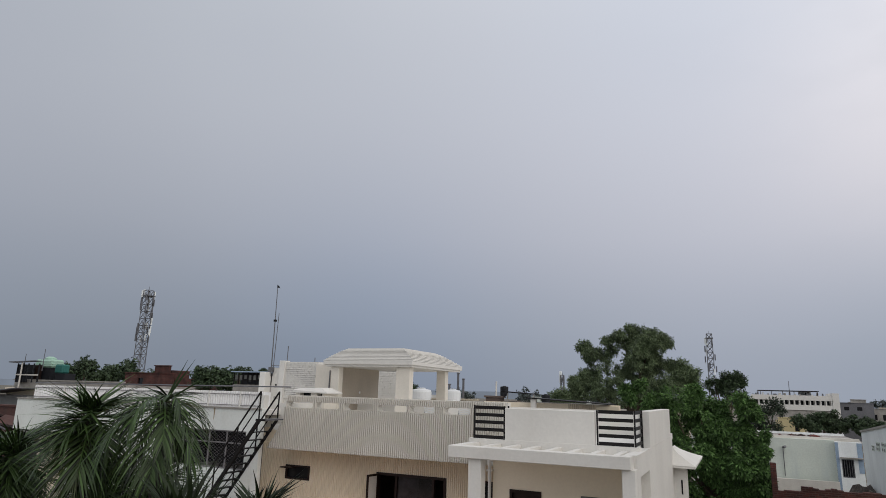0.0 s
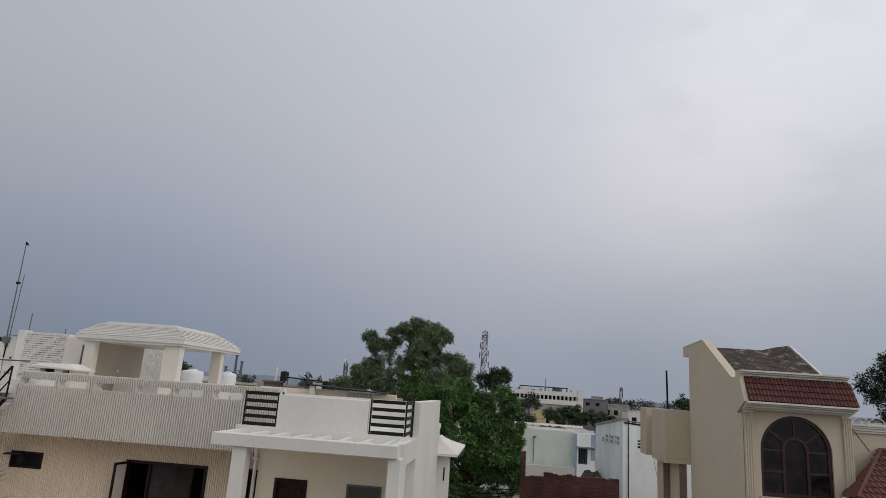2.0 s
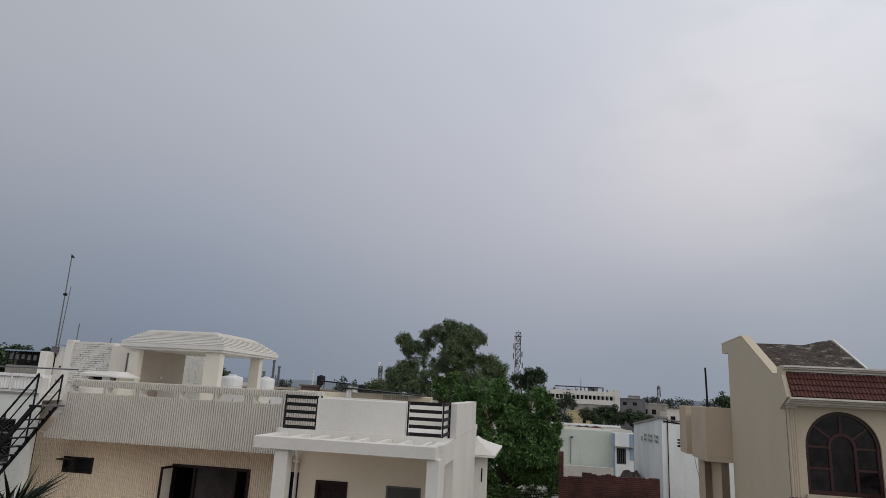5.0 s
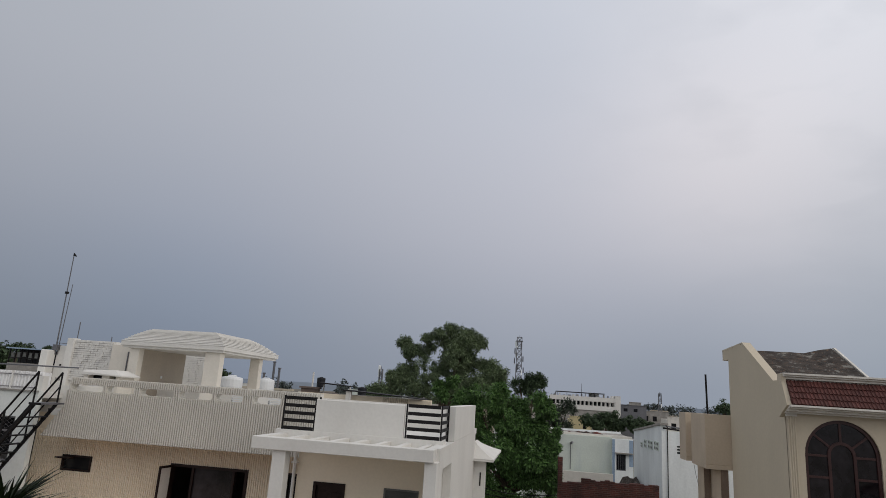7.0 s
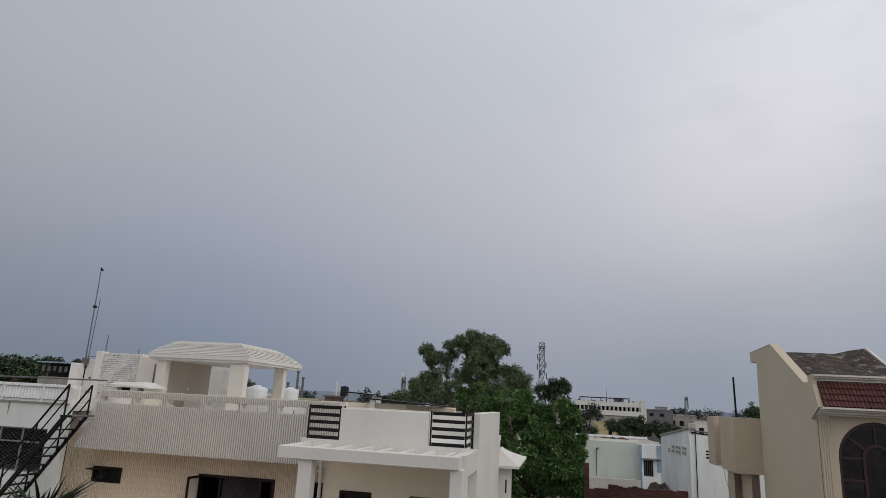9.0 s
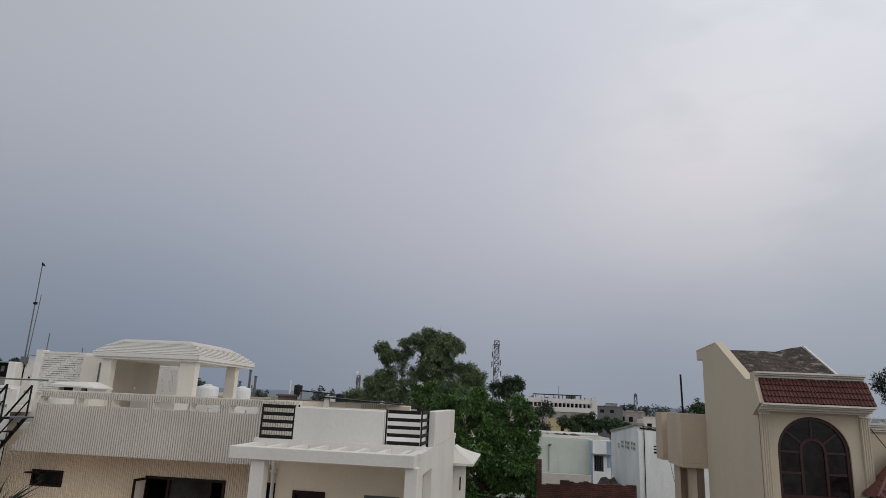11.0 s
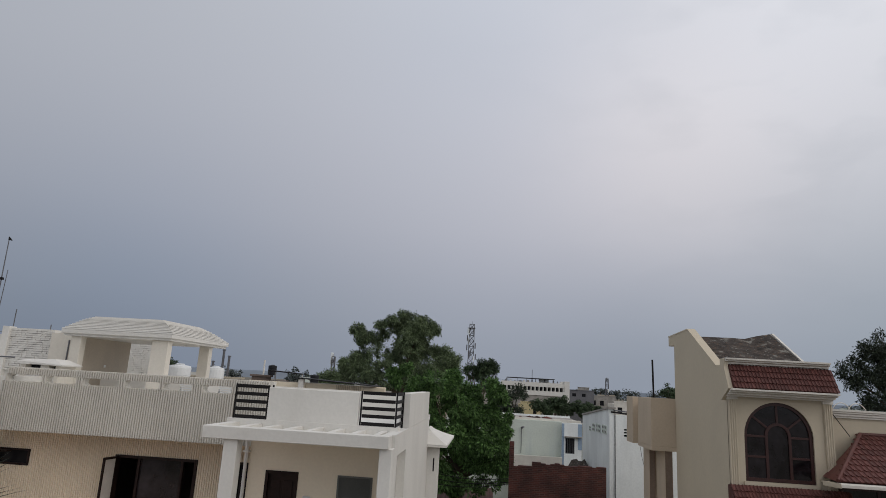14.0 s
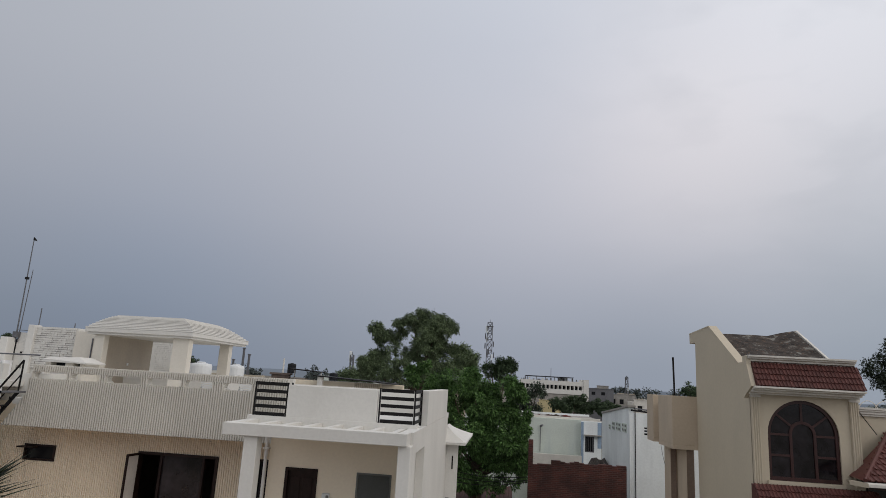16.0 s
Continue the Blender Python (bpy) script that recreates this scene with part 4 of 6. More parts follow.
def lay_tiles(parent, x0, x1, y_lo, z_lo, y_hi, z_hi, rows, w, left=0.0, yaw=0.0, origin=None):
    """Rows of tiles up a slope that faces -y; left: how far the slope's left edge moves in per row."""
    sl = math.hypot(y_hi - y_lo, z_hi - z_lo)
    key = (round(w, 3), round(sl / rows, 3))
    if key not in TILE:
        TILE[key] = tile_mesh(w, sl / rows * 1.06)
    ang_up = math.atan2(z_hi - z_lo, y_hi - y_lo)
    for r in range(rows):
        y, z = y_lo + (y_hi - y_lo) * r / rows, z_lo + (z_hi - z_lo) * r / rows
        x = x0 + left * r
        while x < x1 - w * 0.3:
            ob = new("roof_tile", TILE[key])
            ob.parent = parent
            m = Matrix.Translation((x, y, z + 0.012)) @ Matrix.Rotation(ang_up, 4, "X")
            if origin is not None:
                m = Matrix.Translation(origin) @ Matrix.Rotation(yaw, 4, "Z") @ Matrix.Translation(-Vector(origin)) @ m
            ob.matrix_basis = m
            x += w


def band(x0, x1, z_lo, z_hi, name, rows):
    b = part(name, prism([(VY, z_lo), (VY - 0.55, z_lo), (VY - 0.18, z_hi), (VY, z_hi)], "x", x0, x1), M_REDTILE, villa, "sloping band of dark red clay tiles")
    lay_tiles(b, x0 + 0.01, x1 - 0.03, VY - 0.56, z_lo, VY - 0.17, z_hi, rows, 0.098)
    return b


b1 = band(6.86, 9.68, 9.06, 9.70, "upper_tile_band", 4)
moulding(6.80, 9.70, VY, 8.84, 9.06, 0.6, villa, "lower_moulding")
moulding(6.78, 9.66, VY, 9.70, 9.92, 0.32, villa, "top_moulding")
part("end_cheek", prism([(VY + 0.1, 8.72), (VY - 0.1, 8.84), (VY - 0.5, 9.05), (VY - 0.2, 9.66), (VY - 0.2, 9.9), (VY + 0.1, 9.9)], "x", 6.74, 6.86), M_BEIGE, villa)
b2 = band(6.80, 10.0, 5.98, 6.42, "lower_tile_band", 3)
moulding(6.76, 10.0, VY, 5.74, 5.98, 0.6, villa, "sill_moulding")
for x0, z0, z1 in ((6.87, 6.42, 8.84), (9.50, 6.42, 8.84), (6.87, 3.0, 5.74), (9.50, 3.0, 5.74)):
    p = part("pilaster", box(x0, x0 + 0.24, VY - 0.05, VY, z0, z1), M_BEIGE, villa)
    for i in range(4):
        part("flute", tube((x0 + 0.03 + i * 0.06, VY - 0.05, z0), (x0 + 0.03 + i * 0.06, VY - 0.05, z1 - 0.08), 0.022, seg=6), M_BEIGE, p)
    part("capital", box(x0 - 0.02, x0 + 0.26, VY - 0.09, VY, z1 - 0.08, z1), M_MOULD, p)


# arched window frame and panes
def arc_band(cx, cz, r0, r1, a0, a1, y0, y1, n=18):
    pts = [(cx + r1 * math.cos(a0 + (a1 - a0) * i / n), cz + r1 * math.sin(a0 + (a1 - a0) * i / n)) for i in range(n + 1)]
    pts += [(cx + r0 * math.cos(a0 + (a1 - a0) * i / n), cz + r0 * math.sin(a0 + (a1 - a0) * i / n)) for i in range(n, -1, -1)]
    bm = bmesh.new()
    for i in range(n):
        q = (pts[i], pts[i + 1], pts[2 * n - i], pts[2 * n + 1 - i])
        prism(q, "y", y0, y1, bm)
    bmesh.ops.remove_doubles(bm, verts=bm.verts, dist=1e-5)
    return bm


ax0, ax1, sill, spring, acx, ar = ARC
win = part("arched_window", arc_band(acx, spring, ar - 0.09, ar, 0, math.pi, VY + 0.05, VY + 0.16), M_BROWNFRAME, villa, "brown-framed arched window with radiating bars")
for x0, x1, z0, z1 in ((ax0, ax0 + 0.09, sill, spring), (ax1 - 0.09, ax1, sill, spring), (ax0 + 0.09, ax1 - 0.09, sill, sill + 0.1)):
    part("frame_bar", box(x0, x1, VY + 0.05, VY + 0.16, z0, z1), M_BROWNFRAME, win)
part("inner_arch", arc_band(8.255, 7.80, 0.28, 0.36, 0, math.pi, VY + 0.06, VY + 0.14, 12), M_BROWNFRAME, win)
for x in (7.90, 8.54):
    part("mullion", box(x, x + 0.075, VY + 0.06, VY + 0.14, sill + 0.1, 7.80), M_BROWNFRAME, win)
for x0, x1 in ((ax0 + 0.09, 7.90), (8.615, ax1 - 0.09)):
    for z in (7.18, 7.74):
        part("transom", box(x0, x1, VY + 0.065, VY + 0.13, z, z + 0.06), M_BROWNFRAME, win)
for a in (38, 90, 142):
    a = radians(a)
    c, s_ = math.cos(a), math.sin(a)
    n_ = Vector((-s_, 0, c)) * 0.03
    p, q = Vector((8.255 + 0.33 * c, 0, 7.79 + 0.33 * s_)), Vector((8.255 + 0.88 * c, 0, 7.79 + 0.88 * s_))
    part("ray_bar", prism([((p - n_).x, (p - n_).z), ((q - n_).x, (q - n_).z), ((q + n_).x, (q + n_).z), ((p + n_).x, (p + n_).z)], "y", VY + 0.07, VY + 0.13), M_BROWNFRAME, win)
part("pane", prism([(ax0 + 0.04, sill), (ax1 - 0.04, sill)] + [(acx + 0.9 * math.cos(math.pi * i / 18), spring + 0.9 * math.sin(math.pi * i / 18)) for i in range(19)], "y", VY + 0.095, VY + 0.105), M_GLASS2, win)
part("window_sill", box(7.24, 9.26, VY - 0.06, VY + 0.04, 6.44, 6.54), M_BEIGE, win)
w = part("lower_window", frame_y(7.32, 9.16, 3.9, 5.70, VY + 0.05, VY + 0.15, 0.07), M_BROWNFRAME, villa, "dark brown window below the tile band")
part("pane", box(7.39, 9.09, VY + 0.09, VY + 0.10, 3.97, 5.63), M_GLASS2, w)
part("mullion", box(8.2, 8.27, VY + 0.06, VY + 0.14, 3.97, 5.63), M_BROWNFRAME, w)
part("transom", box(7.39, 8.2, VY + 0.06, VY + 0.14, 5.05, 5.11), M_BROWNFRAME, w)
part("transom", box(8.27, 9.09, VY + 0.06, VY + 0.14, 5.05, 5.11), M_BROWNFRAME, w)

M_POSTFACE = material("post_front_brown", (0.21, 0.155, 0.12), 0.85, 0.2, 0.8, 14, 0.2)
# faceted balconies behind the gable wall
def balcony_box(x0, x1, y0, y1, z0, z1, name, th=0.12):
    b = part(name, box(x0, x1, y0, y1, z0, z0 + 0.15), M_TANBOX, villa, "tan plastered balcony parapet")
    part("balcony_front", box(x0, x1, y0, y0 + th, z0 + 0.15, z1, bevel=0.008), M_TANBOX, b)
    part("balcony_side", box(x0, x0 + th, y0 + th, y1 - th, z0 + 0.15, z1, bevel=0.008), M_TANBOX, b)
    part("balcony_rear", box(x0, x1, y1 - th, y1, z0 + 0.15, z1, bevel=0.008), M_TANBOX, b)
    return b


balcony_box(6.0, 6.96, 24.0, 26.05, 6.79, 8.66, "upper_balcony")
balcony_box(6.03, 6.96, 27.1, 28.2, 6.79, 8.66, "upper_balcony")
balcony_box(6.0, 6.97, 24.0, 25.6, 2.6, 4.30, "lower_balcony")
balcony_box(6.0, 6.97, 26.9, 27.95, 2.6, 4.30, "lower_balcony")
for x0, x1, y0, y1 in ((6.25, 6.47, 25.35, 26.25), (6.50, 6.77, 24.12, 25.48)):
    part("balcony_post", box(x0, x1, y0, y1, 2.75, 6.79), M_TANBOX, villa)
# thin sheet over each post's front, darker brown than the tan sides
for x0, x1, y0 in ((6.25, 6.47, 25.35), (6.50, 6.77, 24.12)):
    part("post_facing", box(x0 + 0.01, x1 - 0.01, y0 - 0.012, y0 - 0.002, 2.76, 6.78), M_POSTFACE, villa, "thin dark brown sheet on the post front")
HANG = [(6.1, 6.74), (6.16, 6.36), (6.29, 5.82), (6.35, 5.18)]
for (xa, za), (xb, zb) in zip(HANG, HANG[1:]):
    part("hanging_wire", tube((xa, 26.15, za), (xb, 26.15, zb), 0.009, seg=5), M_STEEL, villa)
part("balcony_link", box(6.3, 6.96, 26.05, 27.1, 6.79, 8.4), M_TANBOX, villa)
part("balcony_base", box(6.05, 6.97, 24.05, 27.9, 0, 2.6), M_TANBOX, villa)
pole = thing("roof_pole", "thin black pole on the tan balcony", "pole", (6.61, 24.6, 8.66))
part("pole", tube((6.26, 24.6, 8.6), (6.23, 24.6, 10.08), 0.035), M_BLACK, pole)
# right wing with its parapet and hipped porch roof
part("wing_wall", box(9.75, 19.0, 19.5, 19.75, 0, 8.40), M_BEIGE, villa)
moulding(9.76, 19.0, 19.5, 8.40, 8.64, 0.16, villa, "wing_moulding")
part("wing_roof", box(9.75, 19.0, 19.75, 25, 8.1, 8.3), M_CONC, villa)
part("cable", tube((9.9, 19.3, 8.6), (10.35, 19.2, 7.9), 0.012, seg=5), M_BLACK, villa)
PZ0, PZ1 = 6.90, 8.02
HA, HF, HB = Vector((10.74, 19.4, 7.94)), Vector((9.15, 17.7, 6.80)), Vector((9.36, 18.88, 6.80))
bm = bmesh.new()
v = [bm.verts.new(c) for c in (HF, (16, 17.7, 6.80), (16, 19.4, 7.94), HA, HB, (16, 19.45, 6.78), (10.74, 19.45, 6.78))]
for f in ((0, 1, 2, 3), (0, 3, 4), (3, 2, 5, 6), (4, 3, 6), (0, 4, 6, 5, 1), (1, 5, 2)):
    bm.faces.new([v[i] for i in f])
porch = part("porch_roof", bm, M_REDTILE, villa, "hipped porch roof of red clay tiles")
part("hip_ridge", tube(HF + Vector((0, 0, 0.03)), HA + Vector((0, 0, 0.04)), 0.055, seg=8), M_REDTILE, porch)
part("top_ridge", tube(HA + Vector((0, 0, 0.03)), (16, 19.4, 7.97), 0.055, seg=8), M_REDTILE, porch)
lay_tiles(porch, 9.20, 12.6, 17.66, 6.80, 19.42, 7.94, 9, 0.145, left=0.177)
part("porch_gutter", prism([(17.57, 6.68), (17.72, 6.66), (17.74, 6.78), (17.6, 6.79), (17.57, 6.75)], "x", 9.15, 16.0), M_MOULD, villa)
part("porch_soffit", box(9.3, 16, 17.74, 19.5, 6.66, 6.70), M_BEIGE, villa)
# dark glazing added on the wing wall to give the porch roof's black shadow
w = part("porch_window", frame_y(10.1, 15.6, 3.6, 6.5, 19.42, 19.5, 0.09), M_BROWNFRAME, villa, "wide dark glazing added for the black shade under the porch roof")
for x in (11.1, 12.4, 13.7):
    part("mullion", box(x, x + 0.08, 19.43, 19.49, 3.69, 6.41), M_BROWNFRAME, w)
part("pane", box(10.19, 15.51, 19.46, 19.47, 3.69, 6.41), M_GLASS2, w)
part("gutter_end", prism([(8.94, 18.05), (9.15, 17.56), (9.25, 17.7), (9.06, 18.1)], "z", 6.66, 6.77), M_BEIGE, villa)
# white wire hoops on the wing roof
for i, x in enumerate((10.6, 11.05)):
    pl = thing("wire_hoop", "white bent wire hoop above the roof parapet", "hoop", (x, 20, 8.3), group="roof wire hoops")
    bm = bmesh.new()
    pts = [Vector((x + 0.3 * math.cos(a), 20.0, 8.42 + 0.42 * math.sin(a))) for a in [math.pi * k / 10 for k in range(11)]]
    for p, q in zip(pts, pts[1:]):
        tube(p, q, 0.012, seg=5, bm=bm)
    part("hoop", bm, M_MOULD, pl)

# ---- yard and buildings behind ----
annex = thing("annex_roof", "low annex roof with white parapet walls and a grimy floor", "annex", kind="structure")
part("annex_floor", box(-2.2, 0.75, 20.0, 26.6, 2.4, 2.68), M_CONC, annex)
part("annex_back_wall", box(-1.62, 0.35, 26.6, 26.78, 0, 3.58), M_WHITE, annex)
part("annex_side_wall", prism([(0.35, 26.78), (0.35, 26.6), (0.85, 20.0), (1.05, 20.0), (0.53, 26.78)], "z", 0, 3.57), M_WHITE, annex)
chair = thing("metal_frame", "rusty metal stool frame standing by the annex wall", "stool", (0.03, 26.1, 2.68))
for x in (-0.20, 0.24):
    for y in (25.9, 26.3):
        part("leg", box(x - 0.02, x + 0.02, y - 0.02, y + 0.02, 2.68, 3.68 if y > 26 else 3.35), M_BROWNFRAME, chair)
part("seat_bar", box(-0.18, 0.22, 25.88, 26.32, 3.14, 3.18), M_BROWNFRAME, chair)
part("back_bar", box(-0.18, 0.22, 26.29, 26.31, 3.3, 3.36), M_BROWNFRAME, chair)
rub = thing("rubble_sack", "grey rubble sack on the annex floor", "sack", (-1.35, 25.6, 2.68))
part("sack", lathe([(0.2, 0), (0.26, 0.1), (0.2, 0.3), (0.1, 0.36)], (-1.35, 25.6, 2.68), 9), M_CONC, rub)
part("sack_mouth", lathe([(0.1, 0.36), (0.13, 0.42), (0.06, 0.43)], (-1.35, 25.6, 2.68), 9), M_CONC, rub)


def brick_material(name, c1, c2, mort, bw, bh):
    m = bpy.data.materials.new(name)
    m.use_nodes = True
    nd, ln = m.node_tree.nodes, m.node_tree.links
    b = nd["Principled BSDF"]
    b.inputs["Roughness"].default_value = 0.92
    tc, sp, cb = nd.new("ShaderNodeTexCoord"), nd.new("ShaderNodeSeparateXYZ"), nd.new("ShaderNodeCombineXYZ")
    ln.new(tc.outputs["Object"], sp.inputs[0])
    ad = nd.new("ShaderNodeMath")
    ln.new(sp.outputs["X"], ad.inputs[0])
    ln.new(sp.outputs["Y"], ad.inputs[1])
    ln.new(ad.outputs[0], cb.inputs["X"])
    ln.new(sp.outputs["Z"], cb.inputs["Y"])
    br = nd.new("ShaderNodeTexBrick")
    br.inputs["Color1"].default_value, br.inputs["Color2"].default_value, br.inputs["Mortar"].default_value = (*c1, 1), (*c2, 1), (*mort, 1)
    br.inputs["Scale"].default_value, br.inputs["Brick Width"].default_value, br.inputs["Row Height"].default_value, br.inputs["Mortar Size"].default_value = 1.0, bw, bh, 0.012
    ln.new(cb.outputs[0], br.inputs["Vector"])
    nz = nd.new("ShaderNodeTexNoise")
    nz.inputs["Scale"].default_value, nz.inputs["Detail"].default_value = 0.9, 8
    ln.new(tc.outputs["Object"], nz.inputs["Vector"])
    rp = nd.new("ShaderNodeValToRGB")
    rp.color_ramp.elements[0].position, rp.color_ramp.elements[1].position = 0.3, 0.72
    rp.color_ramp.elements[0].color, rp.color_ramp.elements[1].color = (0.45, 0.45, 0.45, 1), (1.35, 1.3, 1.3, 1)
    ln.new(nz.outputs["Fac"], rp.inputs[0])
    mx = nd.new("ShaderNodeMixRGB")
    mx.blend_type, mx.inputs[0].default_value = "MULTIPLY", 1.0
    ln.new(br.outputs["Color"], mx.inputs[1])
    ln.new(rp.outputs[0], mx.inputs[2])
    ln.new(mx.outputs[0], b.inputs["Base Color"])
    bp = nd.new("ShaderNodeBump")
    bp.inputs["Strength"].default_value, bp.inputs["Distance"].default_value = 0.6, 0.02
    bp.invert = True
    ln.new(br.outputs["Fac"], bp.inputs["Height"])
    ln.new(bp.outputs[0], b.inputs["Normal"])
    return m


M_BRICKWALL = brick_material("brickwork", (0.105, 0.029, 0.022), (0.050, 0.017, 0.014), (0.105, 0.060, 0.048), 0.24, 0.085)
bwall = thing("brick_boundary_wall", "tall dark red brick wall over a plastered foot", "wall")
rng = random.Random(4)
out = [(1.40, 2.75), (5.86, 2.68)]
xs = [5.86 - 0.223 * i for i in range(21)]
tops = []
for xa, xb in zip(xs, xs[1:]):
    h = 5.20 + 0.045 * rng.choice((-1, 0, 0, 0, 1)) - (0.16 if xb < 2.2 else 0)
    tops += [(xa, h), (xb + 0.001, h)]
part("brickwork", prism(out + tops, "y", 32.0, 32.25), M_BRICKWALL, bwall, "dark red weathered brickwork")
part("plaster_foot", box(1.30, 5.9, 31.97, 32.3, 0, 2.72), M_CONC, bwall, "stained grey plaster foot")
part("brick_post", box(1.18, 1.40, 32.0, 32.25, 0, 6.15), M_BRICKWALL, bwall)
wb = thing("white_building", "plain white-washed building with a sloping parapet and small vents", "building")
part("front_wall", solid_wall_y(6.2, 14, 0, 7.68, 33.0, 33.25, [(6.92, 7.1, 6.64, 6.74), (6.92, 7.1, 6.80, 6.88), (6.92, 7.1, 6.94, 7.02)]), M_PALEWHITE, wb)
part("side_wall", prism([(33.25, 0), (42, 0), (42, 7.28), (33.25, 7.96)], "x", 6.2, 6.45), M_PALEWHITE, wb, "blue-white side wall with a raked top")
part("raked_coping", prism([(33.0, 7.97), (42, 7.27), (42, 7.38), (33.0, 8.06)], "x", 6.14, 6.52), M_CONC, wb)
part("roof", box(6.45, 14, 33.25, 42, 7.2, 7.3), M_CONC, wb)
for y0, y1, z0, z1 in ((33.7, 34.9, 6.66, 7.1), (35.4, 36.7, 6.60, 7.05), (37.2, 38.0, 6.56, 7.0), (38.6, 39.2, 6.5, 6.78)):
    vt = part("vent_panel", box(6.17, 6.2, y0, y1, z0, z1), M_PALEGREEN, wb, "pale pierced vent panel")
    for i in range(3):
        for k in range(2):
            yy, zz = y0 + (i + 0.25) * (y1 - y0) / 3, z0 + (k + 0.25) * (z1 - z0) / 2
            part("vent_hole", box(6.16, 6.17, yy, yy + (y1 - y0) / 6, zz, zz + (z1 - z0) / 4), M_GREYPANEL, vt)
# black strips behind the open slots, painting in the dark of their depth
for z0, z1 in ((6.64, 6.74), (6.80, 6.88), (6.94, 7.02)):
    part("vent_back", box(6.9, 7.12, 33.20, 33.24, z0, z1), M_BTANK_GAP, wb)
part("cable_duct", tube((6.47, 32.96, 3.2), (6.47, 32.96, 7.9), 0.022, seg=6), M_BLACK, wb)
part("cable_foot", tube((6.47, 32.96, 3.2), (6.1, 32.9, 3.2), 0.03, seg=6), M_BLACK, wb)
part("roof_pipes", tube((6.3, 33.1, 7.82), (7.6, 33.1, 7.72), 0.05, seg=6), M_BLACK, wb)
part("roof_pipes", tube((6.3, 33.3, 7.92), (7.6, 33.3, 7.82), 0.04, seg=6), M_STEEL, wb)

M_BLUE = material("blue_wash", (0.33, 0.43, 0.56), 0.85, 0.2, 0.6, 12, 0.2)
gb = thing("pale_green_building", "pale green washed building with a rubble-strewn flat roof", "building")
GW = (5.82, 6.48, 4.30, 5.40)
part("front_wall", solid_wall_y(-3.0, 5.56, 0, 6.50, 48.0, 48.3, []), M_PALEGREEN, gb, "pale green streaked wall")
part("parapet", prism([(-3.0, 6.5), (5.56, 6.38), (7.0, 6.45), (7.0, 6.62), (-3.0, 6.70)], "y", 48.3, 48.55), M_MOULD, gb)
part("stair_wall", solid_wall_y(5.56, 7.0, 0, 6.45, 47.7, 47.95, [GW]), M_PALEWHITE, gb, "white stair tower wall")
part("blue_edge", box(5.54, 5.72, 47.68, 47.70, 3.4, 6.4), M_BLUE, gb, "faded blue painted corner strip")
part("blue_edge", box(6.72, 7.0, 47.68, 47.70, 4.6, 6.4), M_BLUE, gb)
w = part("window", frame_y(GW[0], GW[1], GW[2], GW[3], 47.72, 47.8, 0.05), M_STEEL, gb, "barred dark window")
part("pane", box(GW[0] + 0.05, GW[1] - 0.05, 47.8, 47.82, GW[2] + 0.05, GW[3] - 0.05), M_GLASS, w)
for i in range(4):
    x = GW[0] + 0.13 + i * 0.13
    part("window_bar", box(x, x + 0.03, 47.70, 47.73, GW[2], GW[3]), M_STEEL, w)
part("sunshade", box(5.74, 7.0, 47.42, 47.68, 5.46, 5.52), M_CONC, gb)
part("low_wall", box(2.0, 5.52, 47.0, 47.2, 0, 4.06), M_MOULD, gb)
part("drain_pipe", tube((2.62, 47.93, 4.1), (2.62, 47.93, 5.95), 0.025, seg=6), M_STEEL, gb)
part("pipe_hood", tube((2.62, 47.93, 5.9), (2.75, 47.7, 5.98), 0.08, seg=6), M_STEEL, gb)
part("roof", box(-3, 7.4, 48.55, 58, 6.2, 6.4), M_CONC, gb)
part("rear_parapet", box(-3, 7.4, 57.6, 57.8, 6.4, 6.55), M_PALEWHITE, gb)
for i in range(22):
    x, y = rng.uniform(2.6, 5.2), rng.uniform(48.8, 50.5)
    s_ = rng.uniform(0.12, 0.32)
    rb = thing("rubble", "dark broken rubble lying on the flat roof", "rubble", (x, y, 6.4), group="roof rubble")
    bm = bmesh.new()
    bmesh.ops.create_icosphere(bm, subdivisions=1, radius=s_)
    for v in bm.verts:
        v.co = Vector((v.co.x * rng.uniform(0.8, 1.3), v.co.y, v.co.z * rng.uniform(0.6, 0.9))) + Vector((x, y, 6.4 + s_ * 0.5))
    part("lump", bm, M_MOSSY if i % 3 else M_BRICK, rb)
heap = thing("rubble_heap", "dark heap of debris behind the brick wall", "rubble heap", (6.4, 44.0, 0))
bm = bmesh.new()
bmesh.ops.create_icosphere(bm, subdivisions=3, radius=1.0)
for v in bm.verts:
    k = 1 + 0.35 * noise.noise(v.co * 2.2)
    v.co = Vector((5.72 + 0.72 * v.co.x * k, 38.6 + 4.2 * v.co.y * k, 2.9 + (1.75 + 0.5 * v.co.y) * v.co.z * k))
part("heap", bm, M_MOSSY, heap)

# red sheet shed beyond the annex
rs = thing("tin_shed", "low shed with a rusty red corrugated sheet roof", "shed", (-1, 38, 0))
bm = bmesh.new()
for i in range(16):
    x = -3.6 + i * 0.26
    prism([(x, 0.0), (x + 0.06, 0.03), (x + 0.2, 0.03), (x + 0.26, 0.0)], "y", 0, 1, bm)
for v in bm.verts:
    u = v.co.y
    v.co = Vector((v.co.x, 36.6 + 4.0 * u, v.co.z + 1.55 + 1.05 * u))
M_RUST = material("rust_red_sheet", (0.095, 0.042, 0.034), 0.75, 0.35, 1.2, 10, 0.2, dirt=(0.07, 0.045, 0.04), dirt_amt=0.7)
part("sheet_roof", bm, M_RUST, rs, "rusty red corrugated sheets", "stuff")
part("shed_wall", box(-3.5, 0.5, 37.0, 40.4, 0, 1.6), M_CONC, rs)

# ---- trees and plants ----


